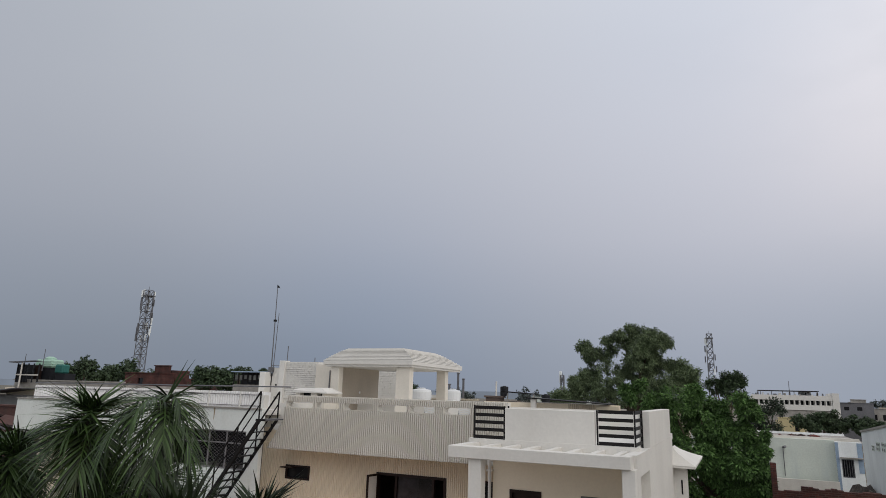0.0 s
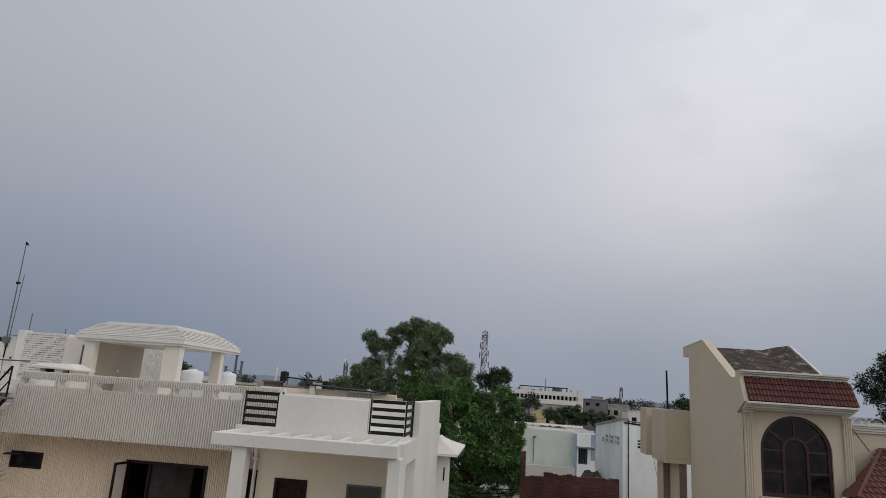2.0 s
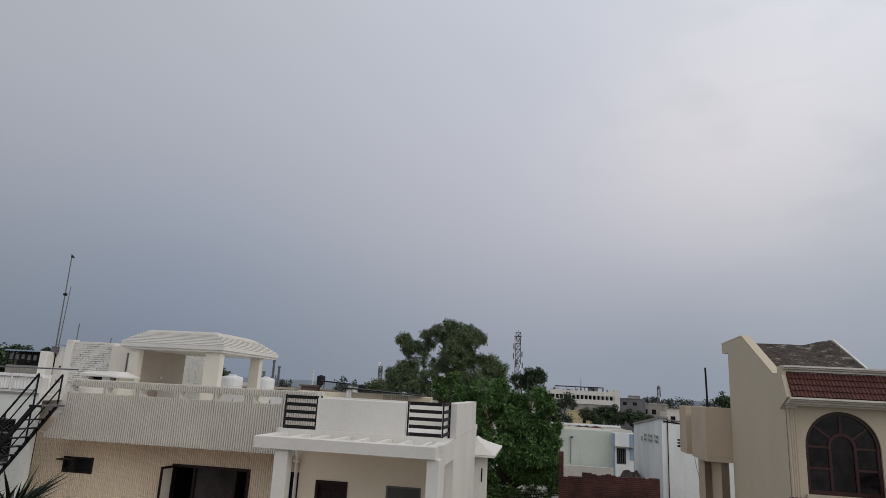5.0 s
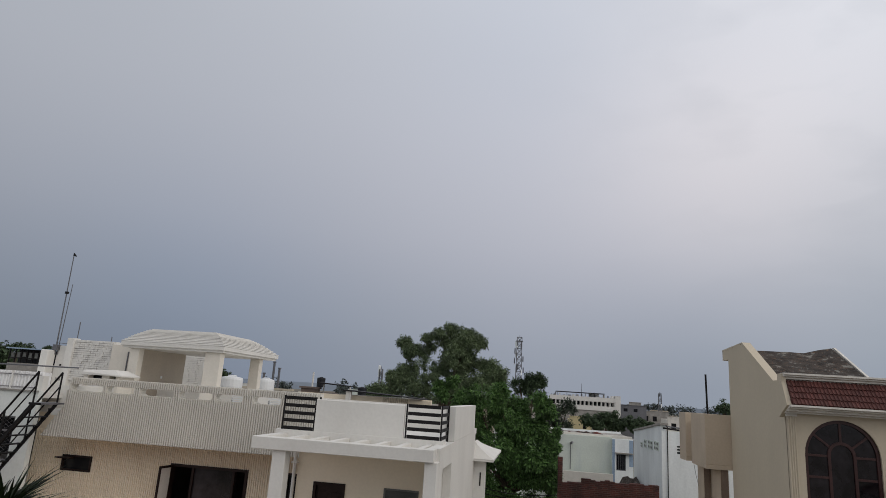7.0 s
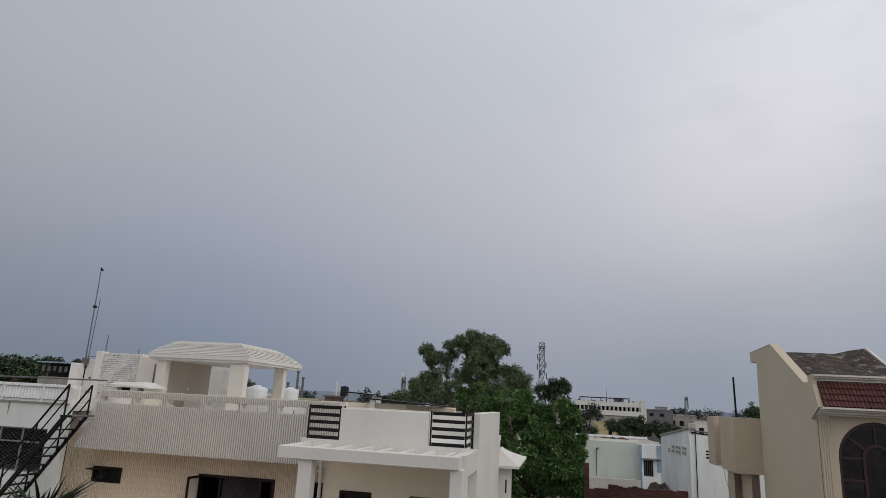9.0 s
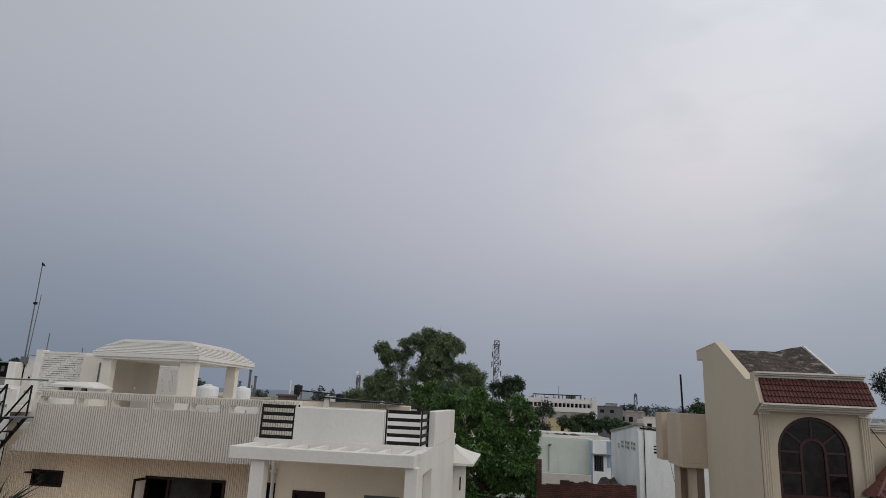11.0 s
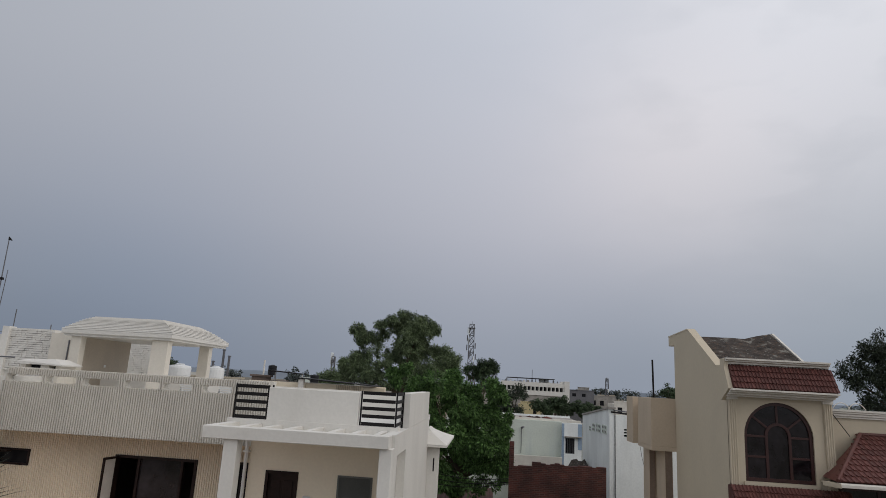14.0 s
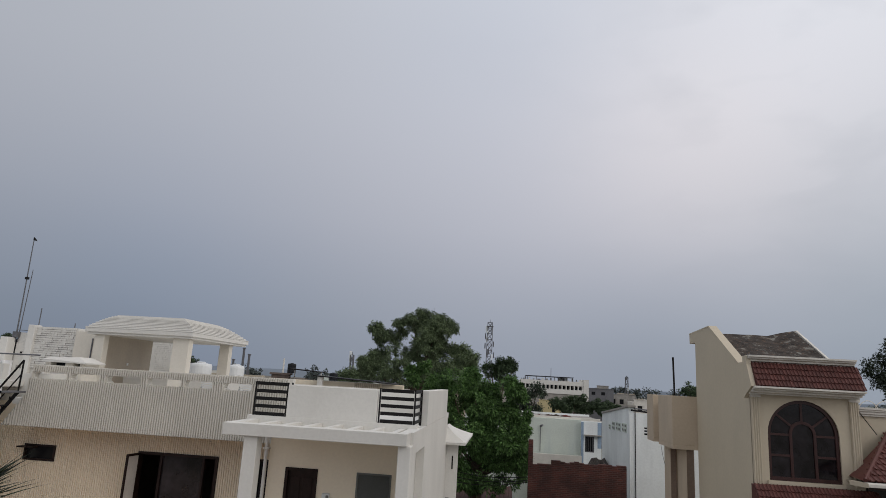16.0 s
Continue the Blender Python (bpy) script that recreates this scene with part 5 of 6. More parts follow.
def leaf_cloud(clumps, count, size, seed, flat=0.35, droop=0.0, tuft=42):
    """Many small folded leaves in tufts that sit unevenly round the clumps (x, y, z, radius); returns verts and faces."""
    rg = np.random.RandomState(seed)
    cl = np.array(clumps, float)
    m = len(cl) * tuft
    own = np.repeat(np.arange(len(cl)), tuft)
    e = rg.normal(size=(m, 3))
    e /= np.linalg.norm(e, axis=1)[:, None]
    tc = cl[own, :3] + e * (cl[own, 3] * (0.15 + 0.95 * rg.rand(m) ** 0.7))[:, None] * np.array([1.0, 1.0, 0.95])
    tr = cl[own, 3] * (0.10 + 0.24 * rg.rand(m))
    wt = tr ** 2
    pick = rg.choice(m, count, p=wt / wt.sum())
    d = rg.normal(size=(count, 3))
    d /= np.linalg.norm(d, axis=1)[:, None]
    c = tc[pick] + d * (tr[pick] * rg.rand(count) ** 0.6 * 1.25 * (1 + 0.5 * (rg.rand(count) > 0.85) * rg.rand(count)))[:, None] * np.array([1.1, 1.1, 0.85])
    n = d * 0.45 + e[pick] * 0.35 + rg.normal(size=(count, 3)) * 0.5 + np.array([0, -0.15, flat])
    n /= np.linalg.norm(n, axis=1)[:, None]
    a = np.cross(n, rg.normal(size=(count, 3)) + np.array([0, 0, -droop]))
    a /= np.linalg.norm(a, axis=1)[:, None] + 1e-9
    b = np.cross(n, a)
    s = size * (0.6 + 0.8 * rg.rand(count))[:, None]
    lift = n * s * 0.18
    v = np.stack([c - a * s, c - b * s * 0.45 + lift, c + a * s, c + b * s * 0.45 + lift], 1).reshape(-1, 3)
    f = np.arange(count * 4).reshape(-1, 4)
    return v, f


def sprays(clumps, tufts, leaves, size, seed, spread=0.16, droop=0.4, gap=-0.1, hollow=0.45):
    """Leaves in rosettes that hang round twig ends; the twigs sit on the outer part of the clumps, with voids between them."""
    rg = np.random.RandomState(seed)
    cl = np.array(clumps, float)
    own = rg.choice(len(cl), tufts, p=cl[:, 3] ** 2 / (cl[:, 3] ** 2).sum())
    e = rg.normal(size=(tufts, 3)) + np.array([0, -0.25, 0.25])
    e /= np.linalg.norm(e, axis=1)[:, None]
    tc = cl[own, :3] + e * (cl[own, 3] * (hollow + (1.12 - hollow) * rg.rand(tufts) ** 0.8))[:, None]
    keep = np.array([noise.noise(Vector(p) * (0.28 / spread)) + 0.5 * noise.noise(Vector(p) * (0.12 / spread)) > gap for p in tc.tolist()])
    tc, e = tc[keep], e[keep]
    n_t = len(tc)
    big = 0.6 + 0.8 * rg.rand(n_t)
    own = np.repeat(np.arange(n_t), leaves)
    count = n_t * leaves
    d = rg.normal(size=(count, 3)) + e[own] * 0.7 + np.array([0, 0, -droop])
    d /= np.linalg.norm(d, axis=1)[:, None]
    root = tc[own] + d * (spread * big[own] * rg.rand(count) ** 0.7)[:, None]
    d = d + np.array([0, 0, -droop * 0.8])
    d /= np.linalg.norm(d, axis=1)[:, None]
    n = rg.normal(size=(count, 3)) * 0.55 + e[own] * 0.5 + np.array([0, 0, 0.6])
    b = np.cross(n, d)
    b /= np.linalg.norm(b, axis=1)[:, None] + 1e-9
    up = np.cross(d, b)
    s = (size * (0.6 + 0.8 * rg.rand(count)) * (0.8 + 0.3 * big[own]))[:, None]
    v = np.stack([root - d * s * 0.2, root + d * s * 0.75 - b * s * 0.40 + up * s * 0.14, root + d * s * 2.0 - np.array([0, 0, 0.3]) * s * droop, root + d * s * 0.75 + b * s * 0.40 + up * s * 0.14], 1).reshape(-1, 3)
    return v, np.arange(count * 4).reshape(-1, 4)


def cloud_part(name, clumps, count, size, seed, mat, parent, label="", **kw):
    if "leaves" in kw:
        v, f = sprays(clumps, count, kw.pop("leaves"), size, seed, **kw)
    else:
        v, f = leaf_cloud(clumps, count, size, seed, **kw)
    me = bpy.data.meshes.new(name)
    me.from_pydata(v.tolist(), [], f.tolist())
    me.materials.append(mat)
    ob = new(name, me)
    ob.parent = parent
    me.transform(Matrix.Translation(-parent.location))
    tagged(ob, label, kind="stuff")
    return ob


def limb(points, r0, r1, bm, seg=7):
    pts = [Vector(p) for p in points]
    n = len(pts) - 1
    for i in range(n):
        ra, rb = r0 + (r1 - r0) * i / n, r0 + (r1 - r0) * (i + 1) / n
        tube(pts[i], pts[i + 1], ra, rb, seg, bm)


def tree(name, label, base, clumps, count, leaf, mat, seed, trunk_r, fork, **kw):
    t = thing(name, label, "tree", base)
    rg = random.Random(seed)
    bm = bmesh.new()
    b = Vector(base)
    mid = Vector((b.x + rg.uniform(-0.3, 0.3), b.y, fork * 0.5))
    top = Vector((b.x + rg.uniform(-0.4, 0.4), b.y, fork))
    limb((b, mid, top), trunk_r, trunk_r * 0.7, bm, 10)
    part("trunk", bm, M_BARK, t)
    big = sorted(clumps, key=lambda c: -c[3])[:14]
    bm = bmesh.new()
    for c in big:
        q = Vector(c[:3])
        k = top.lerp(q, 0.5) + Vector((rg.uniform(-0.4, 0.4), rg.uniform(-0.4, 0.4), rg.uniform(-0.3, 0.3)))
        limb((top, k, q), trunk_r * 0.5, 0.03, bm, 6)
    part("limbs", bm, M_BARK, t, "", "stuff")
    cloud_part("crown", clumps, count, leaf, seed, mat, t, **kw)
    return t


def on_plane(y, pts, x0, z0, u0, v0, k, tilt=0.053):
    """Clump centres from a sketch grid (u, v, r) to metres on the plane y, with some depth."""
    rg = random.Random(int(y * 10 + len(pts)))
    return [(x0 + (u - u0) * k, y + rg.uniform(-1, 1) * r * k * 0.8, z0 - (v - v0 - (u - u0) * tilt) * k, r * k) for u, v, r in pts]


tall = on_plane(60, [(480, 108, 36), (440, 130, 38), (535, 150, 46), (585, 142, 24), (500, 190, 55), (460, 240, 58), (555, 215, 45), (290, 150, 26), (325, 185, 36), (355, 212, 36),
                     (305, 255, 38), (256, 280, 24), (400, 262, 50), (382, 132, 20), (392, 165, 20), (618, 250, 40), (655, 265, 34), (640, 300, 40), (520, 300, 62), (350, 300, 50),
                     (280, 300, 45), (600, 320, 45), (440, 320, 50)], -8.05, 15.54, 480, 75, 0.0256)
tree("tall_tree", "tall broad grey-green tree with an uneven open crown", (-8.5, 60.5, 0), [(x, y, z, r * 0.96) for x, y, z, r in tall], 11500, 0.075, M_LEAF_T, 11, 0.45, 7.0, leaves=22, spread=0.25, droop=0.45, gap=0.0, hollow=0.25)
low = on_plane(66, [(182, 345, 36), (145, 348, 22), (215, 338, 32), (240, 345, 32)], -8.8, 16.3, 480, 75, 0.0282)
tree("low_tree", "low dark green tree beside the tall one", (-16.5, 66.5, 0), low, 700, 0.10, M_LEAF_T, 12, 0.25, 6.5, leaves=18, spread=0.34, droop=0.4, gap=-0.3, hollow=0.2)
dark = on_plane(52, [(770, 295, 30), (805, 292, 26), (735, 305, 26), (785, 325, 36), (745, 335, 32), (815, 315, 22), (715, 300, 14)], -7.0, 14.65, 480, 75, 0.0222)
tree("dark_tree", "dark small-crowned tree with ragged branches", (-0.9, 52.5, 0), dark, 1000, 0.085, M_LEAF_D, 13, 0.2, 6.0, leaves=15, spread=0.20, droop=0.1, gap=0.08, hollow=0.15)
dense = on_plane(38, [(385, 335, 26), (440, 325, 30), (500, 340, 34), (560, 360, 40), (630, 355, 40), (700, 365, 34), (760, 375, 36), (800, 400, 34), (830, 440, 34), (840, 490, 34),
                      (848, 545, 32), (846, 600, 34), (838, 660, 36), (820, 700, 34), (760, 690, 46), (700, 700, 46), (640, 700, 44), (600, 640, 50), (620, 560, 60), (680, 480, 70),
                      (760, 500, 66), (780, 590, 60), (690, 600, 64), (640, 430, 56), (730, 430, 50), (560, 420, 46), (590, 500, 50), (480, 380, 40), (420, 360, 30), (600, 720, 40), (700, 745, 44), (640, 745, 40), (775, 735, 38), (540, 470, 50), (550, 560, 46), (520, 430, 40), (560, 640, 44)], -4.9, 9.62, 440, 300, 0.0153)
tree("dense_tree", "dense bright green leafy tree behind the white house", (-1.4, 38.5, 0), [(x - 0.25 * max(0.0, x - 0.2), y, z, r * 0.91) for x, y, z, r in dense], 17000, 0.076, M_LEAF, 14, 0.35, 3.5, leaves=16, spread=0.19, droop=0.35, gap=0.06, hollow=0.3)
olive = on_plane(70, [(880, 395, 30), (905, 380, 26), (860, 420, 28), (890, 430, 30), (850, 385, 20)], -9.3, 16.7, 480, 75, 0.0299, 0.05)
tree("olive_tree", "thin olive-grey tree with fine leaves", (3.2, 70.5, 0), olive, 1100, 0.10, M_LEAF_G, 15, 0.2, 5.0, leaves=12, spread=0.32, droop=0.35, gap=-0.05, hollow=0.1)
rt = [(21.6, 40, 10.95, 0.45), (22.1, 40, 10.3, 0.6), (22.6, 40.3, 11.4, 0.6), (22.95, 40, 12.2, 0.5), (23.6, 40, 11.7, 0.7), (24.1, 40.2, 12.8, 0.6), (24.9, 40, 12.9, 0.6), (25.6, 40, 12.7, 0.7),
      (24.6, 40, 11.7, 0.9), (25.6, 40, 11.3, 0.9), (23.2, 40, 10.6, 0.7), (24.2, 40, 10.4, 0.9), (25.4, 40, 10.0, 1.0), (22.6, 40, 9.7, 0.5), (23.4, 40, 9.3, 0.8), (24.6, 40, 9.0, 1.0), (22.9, 40, 9.0, 0.5), (26.4, 40, 11.8, 1.1), (26.4, 40, 9.8, 1.2)]
tree("ragged_tree", "dark ragged tree with spreading layered branches", (25.2, 40.3, 0), rt, 3800, 0.062, M_LEAF_R, 16, 0.28, 8.5, leaves=14, spread=0.17, droop=0.15, gap=-0.10, hollow=0.1)


def bush(name, label, clumps, count, leaf, mat, seed):
    c = clumps[0]
    t = thing(name, label, "shrub", (c[0], c[1], 0))
    rg = random.Random(seed)
    bm = bmesh.new()
    for q in clumps:
        limb(((c[0] + rg.uniform(-0.2, 0.2), c[1], 0), (q[0], q[1], q[2])), 0.05, 0.015, bm, 5)
    part("stems", bm, M_BARK, t, "", "stuff")
    cloud_part("foliage", clumps, count, leaf, seed, mat, t)
    return t


bush("yard_shrub", "leafy green shrub in the yard below the brick wall", [(1.3, 30, 2.4, 0.5), (1.7, 30.3, 2.7, 0.5), (2.3, 30.2, 2.2, 0.6), (1.0, 29.6, 1.9, 0.6), (2.9, 30.5, 1.9, 0.5)], 2600, 0.11, M_LEAF, 21)
bush("grey_shrub", "dusty grey-green shrub beside the annex wall", [(0.85, 29, 2.7, 0.5), (1.0, 28.6, 2.1, 0.6), (0.6, 29.6, 3.1, 0.4)], 1800, 0.09, M_LEAF_G, 22)
bush("pale_shrub", "pale green shrub against the white building", [(5.6, 28, 2.9, 0.5), (5.9, 28.2, 2.4, 0.6), (5.3, 28.2, 2.2, 0.5)], 1800, 0.10, leaf_material("pale_leaf", (0.13, 0.19, 0.085)), 23)


# fan palms that stand close to the camera
def blade(bm, p, d, side, length, width, sag, seg=5):
    """A narrow folded leaf blade from p along d, bending down under its weight."""
    pts = []
    q, v = Vector(p), Vector(d).normalized()
    for i in range(seg + 1):
        pts.append(q.copy())
        q = q + v * (length / seg)
        v = (v + Vector((0, 0, -sag * (0.35 + i / seg)))).normalized()
    rows = []
    for i, c in enumerate(pts):
        t = i / seg
        wdt = width * (0.35 + 1.3 * t * (1 - t) * 2.2) * (1 - t * t) if i < seg else 0.001
        rows.append((bm.verts.new(c - side * wdt), bm.verts.new(c + Vector((0, 0, 0.35 * wdt))), bm.verts.new(c + side * wdt)))
    for a, b in zip(rows, rows[1:]):
        bm.faces.new((a[0], a[1], b[1], b[0]))
        bm.faces.new((a[1], a[2], b[2], b[1]))


def palm(name, base, crown, seed, fronds, reach, label, hi=70, lo=-35, leaf=0.5, sag=0.3, bend=0.16, m=12, width=0.014, green=None):
    """A feather palm: arching ribs set with long hanging leaflets."""
    rg = random.Random(seed)
    t = thing(name, label, "palm tree", base, group="feather palms")
    b, c = Vector(base), Vector(crown)
    bm = bmesh.new()
    n = 14
    for i in range(n):
        p, q = b.lerp(c, i / n), b.lerp(c, (i + 1) / n)
        tube(p, q, 0.085 - 0.002 * i, 0.07 - 0.002 * i, 10, bm)
    part("trunk", bm, M_PALMBARK, t)
    for k in range(fronds):
        u = (k + 0.5) / fronds
        el = radians(hi + (lo - hi) * u + rg.uniform(-12, 12))
        az = k * 2.39996 + rg.uniform(-0.3, 0.3)
        v = Vector((math.cos(az) * math.cos(el), math.sin(az) * math.cos(el), math.sin(el)))
        ln, seg = reach * (0.7 + 0.9 * u) * rg.uniform(0.8, 1.15), 9
        pts, q = [], c.copy()
        for i in range(seg + 1):
            pts.append((q.copy(), v.copy()))
            q = q + v * (ln / seg)
            v = (v + Vector((0, 0, -bend * (0.3 + i / seg)))).normalized()
        bm = bmesh.new()
        limb([p for p, _ in pts], 0.014, 0.004, bm, 5)
        mat = green or (M_PALM if rg.random() < 0.94 else M_PALM_DRY)
        fr = part("frond", bm, mat, t)
        bm = bmesh.new()
        for i in range(m):
            f = 0.16 + 0.84 * i / (m - 1)
            j = min(seg - 1, int(f * seg))
            p = pts[j][0].lerp(pts[j + 1][0], f * seg - j)
            d = pts[j][1]
            side = d.cross(Vector((0, 0, 1)))
            side = side.normalized() if side.length > 0.05 else Vector((math.sin(az), -math.cos(az), 0))
            up = side.cross(d).normalized()
            for sg in (1, -1):
                g = d * (0.45 + 0.65 * f) + side * sg * (0.85 - 0.45 * f) + up * rg.uniform(0.05, 0.35)
                w = (d * 0.8 - side * sg * 0.6).normalized()
                blade(bm, p, g, w, leaf * (1 + 0.7 * max(0.0, u - 0.45)) * (0.75 + 0.5 * math.sin(math.pi * f)) * rg.uniform(0.6, 1.25), width, sag * (0.5 + 0.8 * u) * rg.uniform(0.5, 1.4), 5)
        part("foliage", bm, mat, fr, "", "stuff")
    return t


palm("feather_palm", (-6.6, 4.75, 0), (-6.58, 4.7, 8.34), 31, 27, 0.46, "tall feather palm with narrow stiff dark green leaflets", hi=62, lo=-88, leaf=0.40, sag=0.20, bend=0.2, m=14, width=0.0145)
pb = palm("feather_palm", (-5.45, 4.8, 0), (-5.52, 4.72, 8.54), 32, 11, 0.56, "feather palm with arching fronds and drooping leaflets", hi=48, lo=-50, leaf=0.36, bend=0.42, sag=0.62, m=19, width=0.0135)
palm("feather_palm", (-7.9, 4.5, 0), (-7.84, 4.65, 7.82), 33, 34, 0.38, "lower feather palm with a dense drooping crown", hi=60, lo=-84, leaf=0.50, sag=0.32, m=12, width=0.015)
palm("feather_palm", (-6.9, 5.1, 0), (-6.95, 5.2, 7.50), 36, 30, 0.40, "low feather palm in the shade of the taller ones", hi=60, lo=-80, leaf=0.50, sag=0.25, m=12, width=0.015)
palm("feather_palm", (-6.2, 5.3, 0), (-6.12, 5.25, 7.62), 37, 30, 0.36, "low feather palm between the taller crowns", hi=60, lo=-80, leaf=0.46, sag=0.28, m=12, width=0.015)
# both spiky palms take the leaf colour darkened for being seen against the light
palm("spiky_palm", (-3.8, 4.3, 0), (-3.82, 4.3, 7.62), 34, 26, 0.26, "short palm with stiff dark spreading leaves", hi=62, lo=-86, leaf=0.36, sag=0.12, bend=0.16, m=9, width=0.0155, green=M_PALM_BACKLIT)
palm("spiky_palm", (-4.6, 4.4, 0), (-4.75, 4.4, 7.36), 35, 13, 0.40, "short palm with stiff dark upright leaves", hi=80, lo=0, leaf=0.42, sag=0.05, bend=0.08, m=6, width=0.022, green=M_PALM_BACKLIT)
for k, (dx, dz) in enumerate(((0.24, 0.45), (0.34, 0.45), (0.58, 0.30))):
    bm = bmesh.new()
    d = Vector((dx, 0.02, dz))
    blade(bm, (-5.52, 4.72, 8.54), d, Vector((1, 0.2, -0.3)).normalized(), d.length, 0.016, 0.01)
    part("spear_leaf", bm, M_PALM, pb)

# overhead cables behind the annex
for k, (z0, z1) in enumerate(((4.35, 4.15), (4.05, 3.98), (3.75, 3.9))):
    cb = thing("overhead_cable", "thin sagging black overhead cable in the lane", "cable", (-3.5, 34, 0), group="lane cables")
    bm = bmesh.new()
    pts = [Vector((-3.5 + 4.9 * i / 10, 34.0, z0 + (z1 - z0) * i / 10 - 0.25 * math.sin(math.pi * i / 10))) for i in range(11)]
    for p, q in zip(pts, pts[1:]):
        tube(p, q, 0.018, seg=5, bm=bm)
    part("wire", bm, M_BLACK, cb)
    part("anchor_post", tube((-3.5, 34, 0), (-3.5, 34, z0 + 0.1), 0.05, seg=6), M_STEEL, cb)

# ---- masts, far houses and the skyline ----


def lattice_mast(name, label, x, y, z1, w0, w1, bays, drums):
    m = thing(name, label, "mast", (x, y, 0))
    def corner(i, t):
        w = w0 + (w1 - w0) * t
        return Vector((x + w * (0.5 if i in (1, 2) else -0.5), y + w * (0.5 if i > 1 else -0.5), z1 * t))
    r = 0.035 + 0.02 * w0
    for i in range(4):
        part("leg", tube(corner(i, 0), corner(i, 1), r * 1.4, r * 1.1, 5), M_STEEL, m)
    bm = bmesh.new()
    for k in range(bays):
        t0, t1 = k / bays, (k + 1) / bays
        for i in range(4):
            j = (i + 1) % 4
            tube(corner(i, t0), corner(j, t1), r * 0.7, seg=4, bm=bm)
            tube(corner(j, t0), corner(i, t1), r * 0.7, seg=4, bm=bm)
            tube(corner(i, t1), corner(j, t1), r * 0.7, seg=4, bm=bm)
    part("bracing", bm, M_STEEL, m, "", "stuff")
    part("platform", box(x - w1 * 0.7, x + w1 * 0.7, y - w1 * 0.7, y + w1 * 0.7, z1 * 0.955, z1 * 0.962), M_STEEL, m)
    rg = random.Random(name + str(x))
    for k in range(drums):
        z = z1 * rg.uniform(0.62, 0.985)
        a = rg.uniform(0, 6.28)
        ww = w0 + (w1 - w0) * z / z1
        px, py = x + math.cos(a) * ww * 0.85, y + math.sin(a) * ww * 0.85
        part("panel_antenna", box(px - 0.14, px + 0.14, py - 0.1, py + 0.1, z - 0.7, z + 0.7, bevel=0.03), M_PALEWHITE if k % 3 == 0 else M_STEEL, m)
    part("top_rod", tube((x, y, z1), (x, y, z1 * 1.03), 0.05, 0.03, 5), M_STEEL, m)
    return m


lattice_mast("lattice_mast", "tall grey steel lattice mast with panel antennas", -109.6, 90, 27.9, 1.75, 1.4, 19, 44)
lattice_mast("lattice_mast", "distant grey steel lattice mast with panel antennas", -4.5, 160, 24.3, 1.7, 1.2, 17, 16)
lattice_mast("lattice_mast", "small far lattice mast on a roof", 46.4, 250, 14.6, 1.8, 0.9, 8, 3)
lattice_mast("lattice_mast", "small far lattice mast behind the trees", -19.0, 76, 11.3, 0.5, 0.35, 10, 4)


def block_house(name, label, x0, x1, y0, y1, z1, mat, wins=(), grp="", parapet=0.5):
    h = thing(name, label, "building", ((x0 + x1) / 2, y0, 0), group=grp)
    part("wall", solid_wall_y(x0, x1, 0, z1, y0, y0 + 0.3, list(wins)), mat, h)
    part("body", box(x0, x1, y0 + 0.5, y1, 0, z1 - parapet), mat, h)
    part("roof_edge", box(x0 - 0.1, x1 + 0.1, y0 - 0.1, y0 + 0.35, z1, z1 + 0.12), mat, h)
    for w in wins:
        part("window", box(w[0], w[1], y0 + 0.2, y0 + 0.25, w[2], w[3]), M_GLASS, h)
    return h


# long white public building with columns
lb = thing("long_white_building", "long white public building with a columned upper gallery", "building", (11, 150, 0))
part("body", box(3.2, 19.0, 152, 162, 0, 10.2), M_WHITE, lb)
part("base_wall", box(3.2, 19.0, 150.2, 152, 0, 7.6), M_CONC, lb)
part("gallery_beam", box(3.2, 18.3, 150, 151, 9.45, 10.45), M_WHITE, lb)
part("gallery_sill", box(3.2, 18.3, 150, 150.3, 7.5, 8.55), M_WHITE, lb)
part("end_wall", box(18.0, 19.2, 149.9, 160, 0, 11.0), M_WHITE, lb)
for i in range(16):
    x = 3.6 + i * 0.94
    part("gallery_column", box(x, x + 0.22, 150.05, 150.4, 8.0, 9.75), M_WHITE, lb)
    part("gallery_window", box(x + 0.28, x + 0.86, 151.96, 152.0, 8.1, 9.5), M_GLASS, lb)
rg = random.Random(8)
for i in range(14):
    x = 4.4 + i * 1.0
    part("roof_fitting", box(x, x + rg.uniform(0.2, 0.7), 151, 151.6, 10.2, 10.6 + rg.uniform(0, 0.5)), (M_STEEL, M_WHITE, M_CONC)[i % 3], lb)
part("sheet_canopy", box(4.6, 15.8, 150.5, 156, 11.25, 11.4), M_BLACK, lb, "thin dark roof canopy")
for i in range(6):
    part("canopy_post", box(5.0 + i * 2.1, 5.12 + i * 2.1, 151, 151.15, 10.2, 11.25), M_STEEL, lb)
part("roof_cabin", box(12.5, 14.6, 153, 156, 10.2, 11.2), M_PALEWHITE, lb)
part("roof_mast", tube((10.6, 152, 10.3), (10.6, 152, 13.4), 0.08, 0.05, 5), M_STEEL, lb)
block_house("dark_building", "dark weathered flat-roofed block far off", 21.6, 28.2, 170, 180, 9.2, material("dark_plaster", (0.145, 0.145, 0.155), 0.9, 0.25, 0.3, 3, 0.2), [(22.5, 23.5, 7.6, 8.4), (25, 26, 7.6, 8.4)], "far houses")
block_house("roof_cabin", "dark roof cabin on the far block", 24.2, 27.2, 172, 176, 10.0, M_CONC, (), "far houses")
